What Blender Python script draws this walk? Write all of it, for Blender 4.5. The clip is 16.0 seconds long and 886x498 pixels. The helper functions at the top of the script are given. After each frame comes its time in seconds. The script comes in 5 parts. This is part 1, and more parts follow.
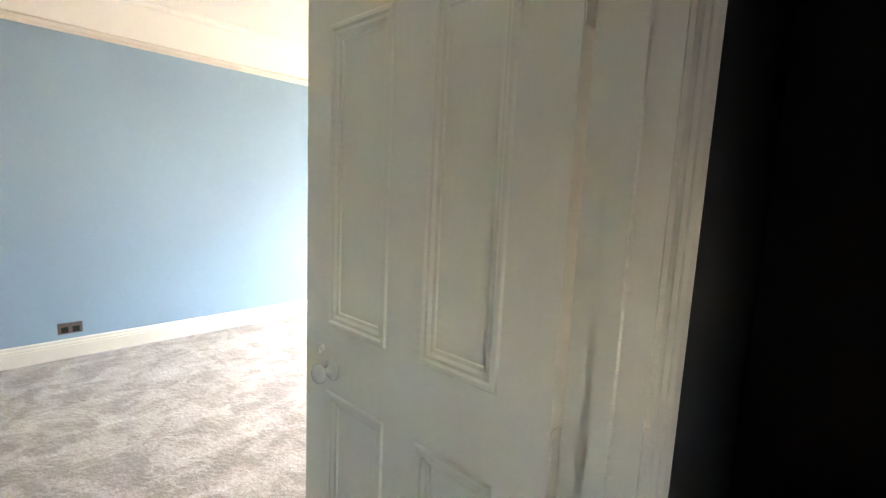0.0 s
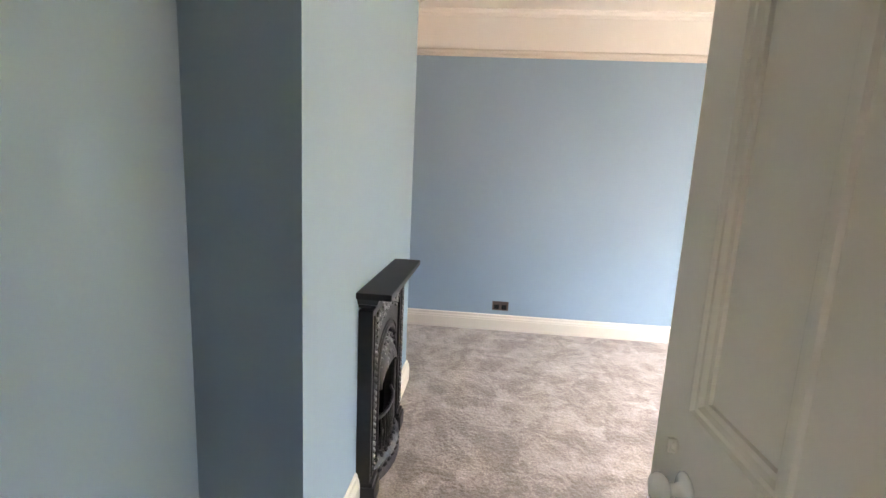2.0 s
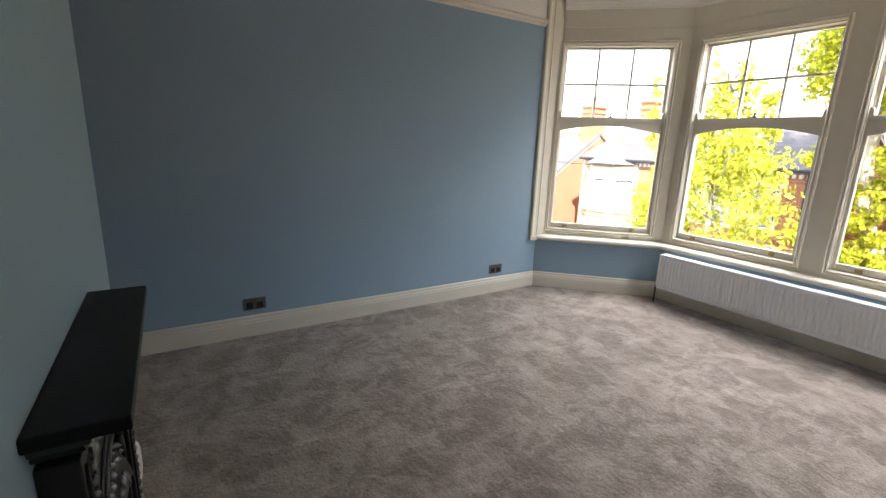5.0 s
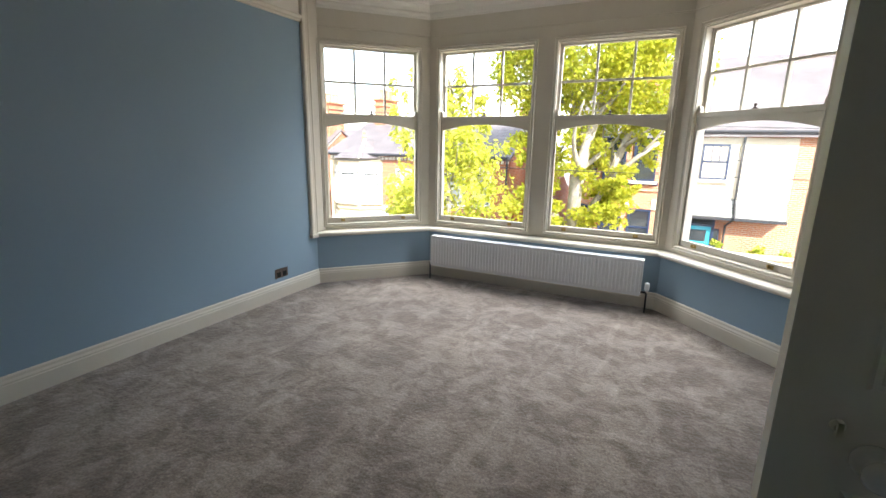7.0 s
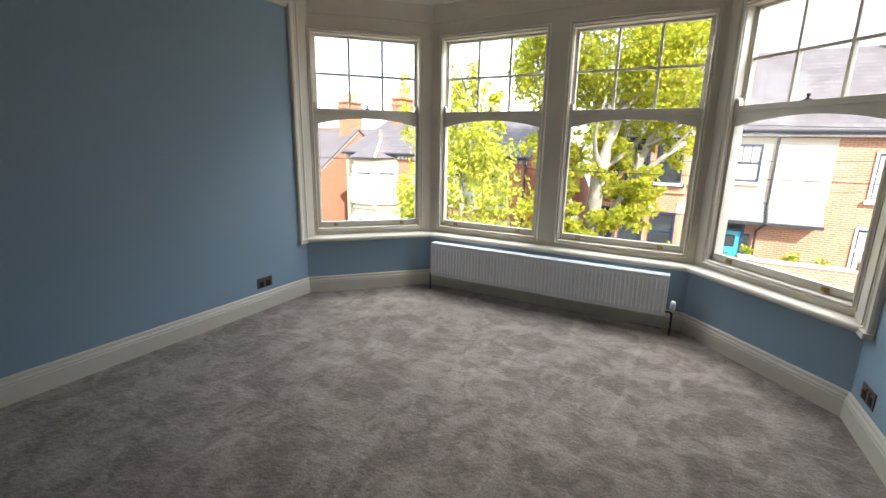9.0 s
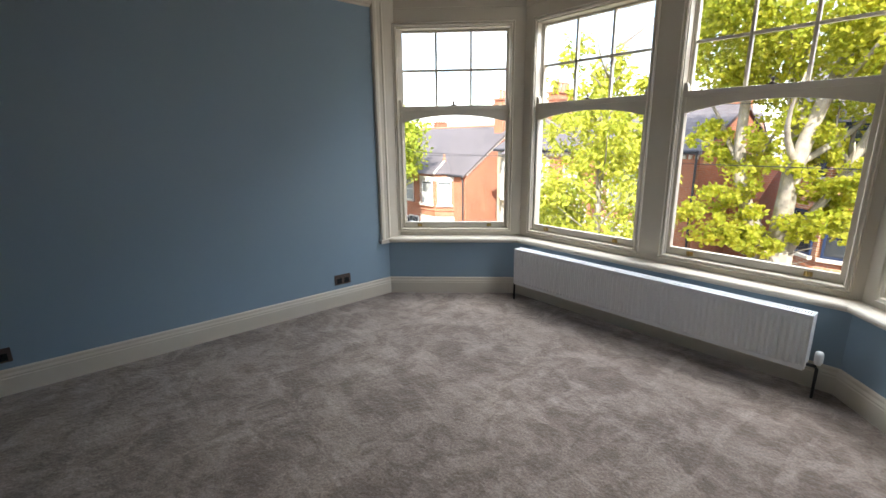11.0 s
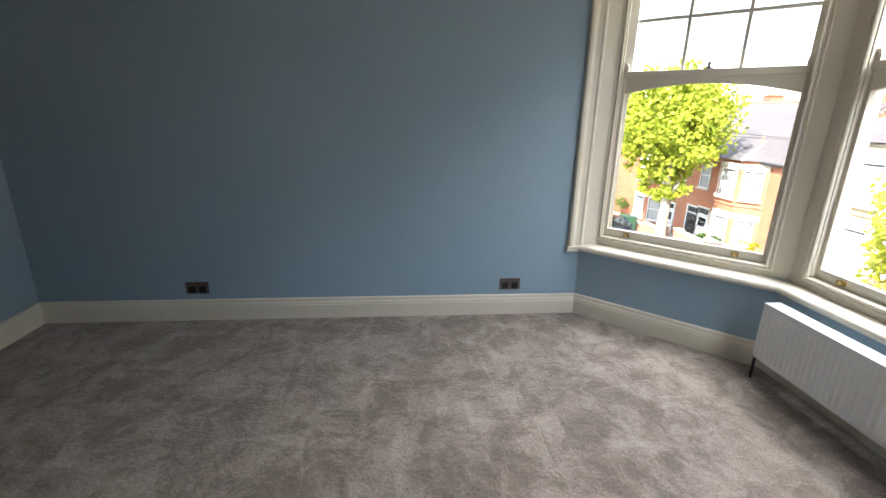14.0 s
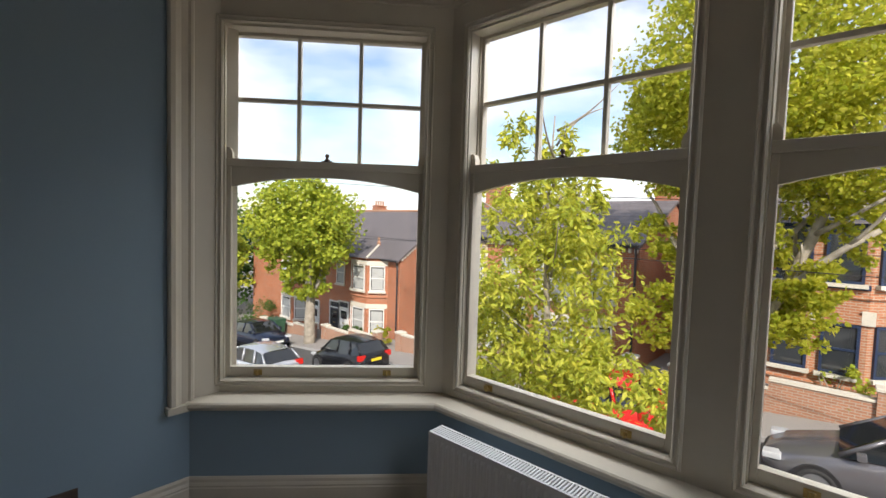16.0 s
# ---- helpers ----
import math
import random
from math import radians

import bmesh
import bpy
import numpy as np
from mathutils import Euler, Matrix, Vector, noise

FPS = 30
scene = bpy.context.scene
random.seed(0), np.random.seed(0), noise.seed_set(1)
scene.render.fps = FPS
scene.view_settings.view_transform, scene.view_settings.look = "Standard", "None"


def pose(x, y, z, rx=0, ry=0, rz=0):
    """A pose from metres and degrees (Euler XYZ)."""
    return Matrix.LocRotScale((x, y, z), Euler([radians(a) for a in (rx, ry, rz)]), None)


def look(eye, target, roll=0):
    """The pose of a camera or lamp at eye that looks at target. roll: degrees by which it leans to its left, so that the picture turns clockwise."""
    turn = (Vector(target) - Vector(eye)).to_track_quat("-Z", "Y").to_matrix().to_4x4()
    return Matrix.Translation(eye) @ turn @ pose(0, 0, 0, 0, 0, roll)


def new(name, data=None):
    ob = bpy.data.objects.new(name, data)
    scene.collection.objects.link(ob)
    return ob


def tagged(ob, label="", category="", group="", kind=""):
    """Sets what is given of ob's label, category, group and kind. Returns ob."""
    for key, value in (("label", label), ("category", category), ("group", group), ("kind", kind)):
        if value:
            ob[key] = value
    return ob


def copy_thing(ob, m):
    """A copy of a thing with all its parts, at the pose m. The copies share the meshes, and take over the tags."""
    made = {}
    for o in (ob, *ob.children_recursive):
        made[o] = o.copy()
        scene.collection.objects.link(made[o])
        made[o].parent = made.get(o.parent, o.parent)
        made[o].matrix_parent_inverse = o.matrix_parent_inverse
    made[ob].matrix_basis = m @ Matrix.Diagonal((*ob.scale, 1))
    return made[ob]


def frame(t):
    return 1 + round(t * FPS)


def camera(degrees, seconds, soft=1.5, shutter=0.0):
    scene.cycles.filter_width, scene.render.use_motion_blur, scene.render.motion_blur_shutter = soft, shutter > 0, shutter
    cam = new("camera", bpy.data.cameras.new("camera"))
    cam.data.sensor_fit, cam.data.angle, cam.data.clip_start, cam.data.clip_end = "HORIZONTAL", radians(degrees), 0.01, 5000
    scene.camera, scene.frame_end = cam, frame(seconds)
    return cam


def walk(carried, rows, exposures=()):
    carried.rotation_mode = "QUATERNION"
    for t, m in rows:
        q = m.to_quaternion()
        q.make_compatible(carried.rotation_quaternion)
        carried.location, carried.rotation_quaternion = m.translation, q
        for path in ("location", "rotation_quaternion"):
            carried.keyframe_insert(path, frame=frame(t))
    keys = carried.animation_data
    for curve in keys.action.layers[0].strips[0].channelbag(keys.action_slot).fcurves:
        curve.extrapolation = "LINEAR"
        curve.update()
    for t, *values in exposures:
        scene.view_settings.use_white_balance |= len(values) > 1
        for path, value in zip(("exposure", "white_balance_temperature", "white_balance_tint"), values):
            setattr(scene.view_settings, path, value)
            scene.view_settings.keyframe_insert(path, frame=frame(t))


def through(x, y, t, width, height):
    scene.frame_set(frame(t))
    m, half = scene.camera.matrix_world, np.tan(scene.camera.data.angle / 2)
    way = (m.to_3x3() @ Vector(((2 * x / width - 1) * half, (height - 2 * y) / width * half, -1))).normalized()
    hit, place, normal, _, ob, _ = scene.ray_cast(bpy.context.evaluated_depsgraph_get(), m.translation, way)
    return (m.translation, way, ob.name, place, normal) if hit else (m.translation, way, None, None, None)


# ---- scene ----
cam = camera(89.4, 16.0)
PATH = [
    (0, (-0.06, -0.022, 1.519), (-1.402, 1.438, 1.258), 2.6),
    (0.5, (-0.156, 0.059, 1.524), (-1.792, 1.163, 1.199), 1.9),
    (1, (-0.239, 0.144, 1.518), (-2.126, 0.709, 1.171), 1.1),
    (1.5, (-0.315, 0.244, 1.521), (-2.286, 0.29, 1.182), 3.1),
    (2, (-0.373, 0.289, 1.515), (-2.34, 0.132, 1.187), 2.8),
    (2.5, (-0.479, 0.274, 1.504), (-2.446, 0.216, 1.147), 2.4),
    (3, (-0.622, 0.213, 1.508), (-2.585, 0.282, 1.129), 1.5),
    (3.5, (-0.802, 0.151, 1.499), (-2.756, 0.25, 1.084), 2.9),
    (4, (-1.029, 0.113, 1.5), (-2.968, 0.307, 1.048), 1.7),
    (4.5, (-1.165, 0.107, 1.492), (-3.045, 0.586, 1.004), 2.7),
    (5, (-1.27, 0.029, 1.498), (-2.913, 1.068, 1.031), 2.1),
    (5.2, (-1.276, -0.03, 1.49), (-2.821, 1.163, 1.051), 0.6),
    (7.3, (-1.46, -0.22, 1.5), (-2.295, 1.537, 1.037), 1.5),
    (7.5, (-1.46, -0.22, 1.5), (-2.294, 1.537, 1.035), 1.6),
    (8, (-1.46, -0.22, 1.5), (-2.291, 1.538, 1.027), 2.1),
    (8.2, (-1.465, -0.20, 1.5), (-2.297, 1.558, 1.027), 2.0),
    (8.8, (-1.49, 0.12, 1.49), (-2.39, 1.84, 1.03), 1.4),
    (9.4, (-1.44, 0.57, 1.475), (-2.46, 2.22, 1.02), 0.4),
    (9.9, (-1.19, 0.83, 1.46), (-2.33, 2.41, 1.01), -0.5),
    (10.3, (-0.99, 0.885, 1.449), (-2.18, 2.43, 0.998), -1.0),
    (10.5, (-0.999, 0.922, 1.452), (-2.268, 2.402, 1.007), -0.3),
    (11, (-1.114, 1.008, 1.486), (-2.594, 2.266, 1.011), -0.7),
    (11.5, (-1.179, 1.24, 1.461), (-2.788, 2.307, 0.942), -0.8),
    (12, (-1.229, 1.411, 1.471), (-3.013, 2.131, 0.924), -1.7),
    (12.5, (-1.245, 1.596, 1.463), (-3.147, 1.794, 0.878), -0.6),
    (13, (-1.236, 1.81, 1.488), (-3.129, 1.558, 0.893), 0.1),
    (13.5, (-1.353, 1.923, 1.578), (-3.224, 1.657, 0.923), -0.9),
    (14, (-1.55, 2.057, 1.514), (-3.454, 2.225, 0.925), 1.0),
    (14.5, (-1.782, 2.221, 1.484), (-3.578, 3.005, 1.082), 1.7),
    (15, (-1.947, 2.403, 1.463), (-3.578, 3.523, 1.169), 2.3),
    (15.5, (-2.14, 2.519, 1.471), (-3.624, 3.843, 1.27), 2.1),
    (16, (-2.315, 2.58, 1.481), (-3.651, 4.064, 1.372), 1.8),
]
EXPOSURES = [(0, 5.5, 6650, 10), (1, 5.45, 6700, 13), (1.5, 5.25, 6900, 17), (2.5, 5.1, 7000, 19), (3.5, 4.65, 6950, 18), (4.0, 4.1, 6850, 15), (4.5, 3.75, 6700, 12), (5.2, 2.75, 6700, 11), (8, 2.65, 6350, 7), (10.5, 1.9, 6450, 10), (11, 2.25, 6400, 10), (12, 2.55, 6300, 8), (12.6, 2.95, 6250, 6), (13, 3.3, 6250, 5), (13.6, 3.35, 6250, 5), (14, 2.75, 6450, 8), (15, 1.35, 6700, 10), (16, 0.97, 6700, 11)]
walk(cam, [(t, look(eye, target, roll)) for t, eye, target, roll in PATH], EXPOSURES)

# ---------------------------------------------------------------- daylight
SUN_FROM = Vector((0.55, -0.57, 0.61)).normalized()
world = bpy.data.worlds.new("world")
scene.world = world
world.use_nodes = True
wn = world.node_tree
sky = wn.nodes.new("ShaderNodeTexSky")
sky.sky_type, sky.sun_disc = "NISHITA", False
sky.sun_elevation = math.asin(SUN_FROM.z)
sky.sun_rotation = math.atan2(SUN_FROM.x, SUN_FROM.y)
wn.nodes["Background"].inputs["Strength"].default_value = 0.115
coord, cloud = wn.nodes.new("ShaderNodeTexCoord"), wn.nodes.new("ShaderNodeTexNoise")
cloud.inputs["Scale"].default_value, cloud.inputs["Detail"].default_value, cloud.inputs["Roughness"].default_value = 2.6, 7, 0.55
stretch = wn.nodes.new("ShaderNodeMapping")
stretch.inputs["Scale"].default_value = (1.0, 1.0, 2.6)
wn.links.new(coord.outputs["Generated"], stretch.inputs["Vector"])
wn.links.new(stretch.outputs[0], cloud.inputs["Vector"])
cover = wn.nodes.new("ShaderNodeMapRange")
cover.inputs["From Min"].default_value, cover.inputs["From Max"].default_value, cover.inputs["To Max"].default_value = 0.38, 0.66, 0.85
wn.links.new(cloud.outputs["Fac"], cover.inputs["Value"])
haze = wn.nodes.new("ShaderNodeMix")
haze.data_type = "RGBA"
haze.inputs["B"].default_value = (6.6, 6.8, 7.1, 1)
wn.links.new(cover.outputs[0], haze.inputs["Factor"])
wn.links.new(sky.outputs[0], haze.inputs["A"])
wn.links.new(haze.outputs["Result"], wn.nodes["Background"].inputs["Color"])
sun = new("sun", bpy.data.lights.new("sun", "SUN"))
sun.data.energy, sun.data.angle, sun.data.color = 2.9, radians(0.6), (1.0, 0.95, 0.87)
sun.matrix_world = look(SUN_FROM * 60, (0, 0, 0))


def window_light(x, y, turn, energy):
    """Added lamp standing in for sky light, just outside and above one window's head."""
    lamp = new("window_light", bpy.data.lights.new("window_light", "AREA"))
    lamp.data.shape, lamp.data.size, lamp.data.size_y = "RECTANGLE", 1.1, 0.9
    lamp.data.energy, lamp.data.color = energy, (0.93, 0.97, 1.0)
    lamp.matrix_world = pose(x, y, 3.22, 0, 0, turn) @ pose(0, 0.75, 0, -57, 0, 0)
    return lamp


# ---------------------------------------------------------------- plan
XW, YA = -4.73, -0.56                              # far wall, alcoves
BX0, BX1 = -3.45, -1.60                            # chimney breast
YB0, YB1 = -0.19, -0.213                           # breast front, far and near end
E0, E1 = (-0.393, 0.60), (-0.556, 3.39)            # door wall
ES = (-0.3, -0.57)
F0, F1, W1 = (-1.418, 4.295), (-3.862, 4.295), (XW, 3.385)        # bay wall below the sill
PE1, PF0, PF1, PW1 = (-0.585, 3.53), (-1.40, 4.385), (-3.915, 4.385), (XW, 3.53)   # window panelling, set back
CEIL = 3.0
SILL = 0.538


def door_wall_x(y):
    return E0[0] + (E1[0] - E0[0]) * (y - E0[1]) / (E1[1] - E0[1])


def breast_y(x):
    return YB0 + (YB1 - YB0) * (x - BX0) / (BX1 - BX0)


# ---------------------------------------------------------------- materials
def material(name, colour, rough=0.6, metal=0.0, second=None, scale=6.0, amount=0.5, fine=120.0, bump=0.05, bump_scale=None, spec=0.5, coords="Object", detail=6.0, distance=0.002):
    """A paint, metal or cloth: a base colour with broad variation, fine grain and relief."""
    m = bpy.data.materials.new(name)
    m.use_nodes = True
    n, l = m.node_tree.nodes, m.node_tree.links
    b = n["Principled BSDF"]
    b.inputs["Roughness"].default_value, b.inputs["Metallic"].default_value = rough, metal
    b.inputs["Specular IOR Level"].default_value = spec
    tc = n.new("ShaderNodeTexCoord")
    broad = n.new("ShaderNodeTexNoise")
    broad.inputs["Scale"].default_value, broad.inputs["Detail"].default_value = scale, detail
    l.new(tc.outputs[coords], broad.inputs["Vector"])
    ramp = n.new("ShaderNodeMapRange")
    ramp.inputs["From Min"].default_value, ramp.inputs["From Max"].default_value = 0.35, 0.65
    ramp.inputs["To Max"].default_value = amount
    l.new(broad.outputs["Fac"], ramp.inputs["Value"])
    mix = n.new("ShaderNodeMix")
    mix.data_type = "RGBA"
    mix.inputs["A"].default_value = (*colour, 1)
    mix.inputs["B"].default_value = (*(second or [c * 0.9 for c in colour]), 1)
    l.new(ramp.outputs[0], mix.inputs["Factor"])
    l.new(mix.outputs["Result"], b.inputs["Base Color"])
    grain = n.new("ShaderNodeTexNoise")
    grain.inputs["Scale"].default_value, grain.inputs["Detail"].default_value = bump_scale or fine, 3
    l.new(tc.outputs[coords], grain.inputs["Vector"])
    bp = n.new("ShaderNodeBump")
    bp.inputs["Strength"].default_value, bp.inputs["Distance"].default_value = bump, distance
    l.new(grain.outputs["Fac"], bp.inputs["Height"])
    l.new(bp.outputs[0], b.inputs["Normal"])
    return m


def brick_material(name, colours, mortar, size=(0.225, 0.075), rough=0.85, gap=0.010, wear=0.35):
    m = bpy.data.materials.new(name)
    m.use_nodes = True
    n, l = m.node_tree.nodes, m.node_tree.links
    b = n["Principled BSDF"]
    b.inputs["Roughness"].default_value = rough
    tc, geo = n.new("ShaderNodeTexCoord"), n.new("ShaderNodeNewGeometry")
    sx, sn = n.new("ShaderNodeSeparateXYZ"), n.new("ShaderNodeSeparateXYZ")
    l.new(tc.outputs["Object"], sx.inputs[0])
    l.new(geo.outputs["Normal"], sn.inputs[0])
    ab, gt, mx, cb = n.new("ShaderNodeMath"), n.new("ShaderNodeMath"), n.new("ShaderNodeMix"), n.new("ShaderNodeCombineXYZ")
    ab.operation, gt.operation, gt.inputs[1].default_value = "ABSOLUTE", "GREATER_THAN", 0.75
    l.new(sn.outputs["X"], ab.inputs[0])
    l.new(ab.outputs[0], gt.inputs[0])
    l.new(gt.outputs[0], mx.inputs["Factor"])
    l.new(sx.outputs["X"], mx.inputs["A"])
    l.new(sx.outputs["Y"], mx.inputs["B"])
    l.new(mx.outputs["Result"], cb.inputs["X"])
    l.new(sx.outputs["Z"], cb.inputs["Y"])
    br = n.new("ShaderNodeTexBrick")
    br.inputs["Scale"].default_value = 1.0
    br.inputs["Brick Width"].default_value, br.inputs["Row Height"].default_value = size
    br.inputs["Mortar Size"].default_value = gap
    br.inputs["Color1"].default_value, br.inputs["Color2"].default_value = (*colours[0], 1), (*colours[1], 1)
    br.inputs["Mortar"].default_value = (*mortar, 1)
    l.new(cb.outputs[0], br.inputs["Vector"])
    ns = n.new("ShaderNodeTexNoise")
    ns.inputs["Scale"].default_value, ns.inputs["Detail"].default_value = 0.9, 8
    l.new(tc.outputs["Object"], ns.inputs["Vector"])
    mul = n.new("ShaderNodeMix")
    mul.data_type, mul.blend_type = "RGBA", "MULTIPLY"
    mul.inputs["Factor"].default_value = wear
    l.new(br.outputs["Color"], mul.inputs["A"])
    rp = n.new("ShaderNodeMapRange")
    rp.inputs["From Min"].default_value, rp.inputs["From Max"].default_value, rp.inputs["To Min"].default_value = 0.3, 0.7, 0.35
    l.new(ns.outputs["Fac"], rp.inputs["Value"])
    l.new(rp.outputs[0], mul.inputs["B"])
    l.new(mul.outputs["Result"], b.inputs["Base Color"])
    bp = n.new("ShaderNodeBump")
    bp.inputs["Strength"].default_value, bp.inputs["Distance"].default_value, bp.invert = 0.5, 0.006, True
    l.new(br.outputs["Fac"], bp.inputs["Height"])
    l.new(bp.outputs[0], b.inputs["Normal"])
    return m


def carpet_material():
    """Deep-pile carpet: taupe, with the swirled light and dark marks that brushing leaves in the pile."""
    m = bpy.data.materials.new("carpet")
    m.use_nodes = True
    n, l = m.node_tree.nodes, m.node_tree.links
    b = n["Principled BSDF"]
    b.inputs["Roughness"].default_value = 1.0
    b.inputs["Specular IOR Level"].default_value = 0.1
    b.inputs["Sheen Weight"].default_value, b.inputs["Sheen Roughness"].default_value = 0.35, 0.5
    tc = n.new("ShaderNodeTexCoord")
    warp = n.new("ShaderNodeTexNoise")
    warp.inputs["Scale"].default_value, warp.inputs["Detail"].default_value = 2.6, 3
    l.new(tc.outputs["Object"], warp.inputs["Vector"])
    add = n.new("ShaderNodeVectorMath")
    add.operation = "MULTIPLY_ADD"
    add.inputs[1].default_value = (0.22, 0.22, 0)
    l.new(warp.outputs["Color"], add.inputs[0])
    l.new(tc.outputs["Object"], add.inputs[2])
    def spots(scale, detail, rough, twist, lo, hi, stretch=None):
        tex, rng_ = n.new("ShaderNodeTexNoise"), n.new("ShaderNodeMapRange")
        tex.inputs["Scale"].default_value, tex.inputs["Detail"].default_value = scale, detail
        tex.inputs["Roughness"].default_value, tex.inputs["Distortion"].default_value = rough, twist
        rng_.interpolation_type = "SMOOTHSTEP"
        rng_.inputs["From Min"].default_value, rng_.inputs["From Max"].default_value = lo, hi
        if stretch:
            mp = n.new("ShaderNodeMapping")
            mp.inputs["Rotation"].default_value, mp.inputs["Scale"].default_value = (0, 0, stretch[2]), (stretch[0], stretch[1], 1)
            l.new(tc.outputs["Object"], mp.inputs["Vector"])
            l.new(mp.outputs[0], tex.inputs["Vector"])
        else:
            l.new(add.outputs[0], tex.inputs["Vector"])
        l.new(tex.outputs["Fac"], rng_.inputs["Value"])
        return rng_.outputs[0]

    def plus(a_, b_, k):
        s_ = n.new("ShaderNodeMath")
        s_.operation, s_.inputs[1].default_value = "MULTIPLY_ADD", k
        l.new(a_, s_.inputs[0])
        if b_ is not None:
            l.new(b_, s_.inputs[2])
        else:
            s_.inputs[2].default_value = 0.0
        return s_.outputs[0]

    tone = plus(spots(4.2, 9, 0.66, 0.7, 0.40, 0.60), None, 0.42)
    tone = plus(spots(12.0, 6, 0.65, 0.9, 0.40, 0.62), tone, 0.22)
    tone = plus(spots(1.0, 3, 0.5, 0.3, 0.57, 0.62, (1.6, 9.0, 0.5)), tone, 0.16)
    tone = plus(spots(1.0, 3, 0.5, 0.3, 0.58, 0.63, (8.0, 1.7, 0.3)), tone, 0.17)
    ramp = n.new("ShaderNodeValToRGB")
    e = ramp.color_ramp.elements
    e[0].position, e[0].color = 0.05, (0.170, 0.128, 0.104, 1)
    e[1].position, e[1].color = 0.88, (0.400, 0.325, 0.278, 1)
    l.new(tone, ramp.inputs[0])
    pile = n.new("ShaderNodeTexNoise")
    pile.inputs["Scale"].default_value, pile.inputs["Detail"].default_value = 95, 3
    l.new(tc.outputs["Object"], pile.inputs["Vector"])
    pr = n.new("ShaderNodeMapRange")
    pr.inputs["From Min"].default_value, pr.inputs["From Max"].default_value = 0.3, 0.7
    pr.inputs["To Min"].default_value, pr.inputs["To Max"].default_value = 0.72, 1.2
    l.new(pile.outputs["Fac"], pr.inputs["Value"])
    mul = n.new("ShaderNodeMix")
    mul.data_type, mul.blend_type = "RGBA", "MULTIPLY"
    mul.inputs["Factor"].default_value = 1.0
    l.new(ramp.outputs[0], mul.inputs["A"])
    l.new(pr.outputs[0], mul.inputs["B"])
    l.new(mul.outputs["Result"], b.inputs["Base Color"])
    tuft = n.new("ShaderNodeTexNoise")
    tuft.inputs["Scale"].default_value, tuft.inputs["Detail"].default_value = 42, 6
    l.new(tc.outputs["Object"], tuft.inputs["Vector"])
    bp = n.new("ShaderNodeBump")
    bp.inputs["Strength"].default_value, bp.inputs["Distance"].default_value = 0.7, 0.012
    l.new(tuft.outputs["Fac"], bp.inputs["Height"])
    l.new(bp.outputs[0], b.inputs["Normal"])
    return m


def glass_material(name="glass", tint=(1, 1, 1)):
    m = bpy.data.materials.new(name)
    m.use_nodes = True
    n, l = m.node_tree.nodes, m.node_tree.links
    n.remove(n["Principled BSDF"])
    tr, gl, mix, lw, fr = n.new("ShaderNodeBsdfTransparent"), n.new("ShaderNodeBsdfGlossy"), n.new("ShaderNodeMixShader"), n.new("ShaderNodeLayerWeight"), n.new("ShaderNodeMath")
    tr.inputs[0].default_value = (*tint, 1)
    gl.inputs["Roughness"].default_value = 0.0
    fr.operation, fr.inputs[1].default_value = "POWER", 5.0
    soft_ = n.new("ShaderNodeMapRange")
    soft_.inputs["To Min"].default_value, soft_.inputs["To Max"].default_value = 0.035, 0.9
    l.new(lw.outputs["Facing"], fr.inputs[0])
    l.new(fr.outputs[0], soft_.inputs["Value"])
    l.new(soft_.outputs[0], mix.inputs[0])
    l.new(tr.outputs[0], mix.inputs[1])
    l.new(gl.outputs[0], mix.inputs[2])
    l.new(mix.outputs[0], n["Material Output"].inputs["Surface"])
    return m


def leaf_material(name, a, b_, through=0.5):
    m = bpy.data.materials.new(name)
    m.use_nodes = True
    n, l = m.node_tree.nodes, m.node_tree.links
    b = n["Principled BSDF"]
    geo, ramp = n.new("ShaderNodeNewGeometry"), n.new("ShaderNodeMix")
    ramp.data_type = "RGBA"
    ramp.inputs["A"].default_value, ramp.inputs["B"].default_value = (*a, 1), (*b_, 1)
    l.new(geo.outputs["Random Per Island"], ramp.inputs["Factor"])
    l.new(ramp.outputs["Result"], b.inputs["Base Color"])
    b.inputs["Roughness"].default_value = 0.55
    b.inputs["Specular IOR Level"].default_value = 0.3
    tl, mix = n.new("ShaderNodeBsdfTranslucent"), n.new("ShaderNodeMixShader")
    l.new(ramp.outputs["Result"], tl.inputs[0])
    mix.inputs[0].default_value = through
    l.new(b.outputs[0], mix.inputs[1])
    l.new(tl.outputs[0], mix.inputs[2])
    l.new(mix.outputs[0], n["Material Output"].inputs["Surface"])
    return m


BLUE = material("blue_wall_paint", (0.275, 0.370, 0.446), 0.75, second=(0.262, 0.354, 0.428), scale=1.3, amount=0.6, bump=0.12, bump_scale=160, spec=0.3)
CREAM = material("cream_gloss_paint", (0.66, 0.60, 0.50), 0.42, second=(0.62, 0.56, 0.46), scale=5, bump=0.08, bump_scale=60)
DOORPAINT = material("door_eggshell_paint", (0.70, 0.64, 0.54), 0.5, second=(0.66, 0.60, 0.50), scale=4, bump=0.10, bump_scale=50)
PLASTER = material("cream_ceiling_paint", (0.80, 0.76, 0.69), 0.85, second=(0.77, 0.73, 0.66), scale=1.5, bump=0.12, bump_scale=140, spec=0.2)
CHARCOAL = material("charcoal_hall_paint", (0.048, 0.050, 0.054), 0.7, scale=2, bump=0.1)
IRON = material("black_cast_iron", (0.012, 0.011, 0.012), 0.46, 0.0, second=(0.03, 0.026, 0.024), scale=22, amount=0.5, bump=0.35, bump_scale=90, spec=0.45)
SOOT_AND_HOLES = material("soot_and_hole_black", (0.006, 0.006, 0.006), 0.95, spec=0.1)
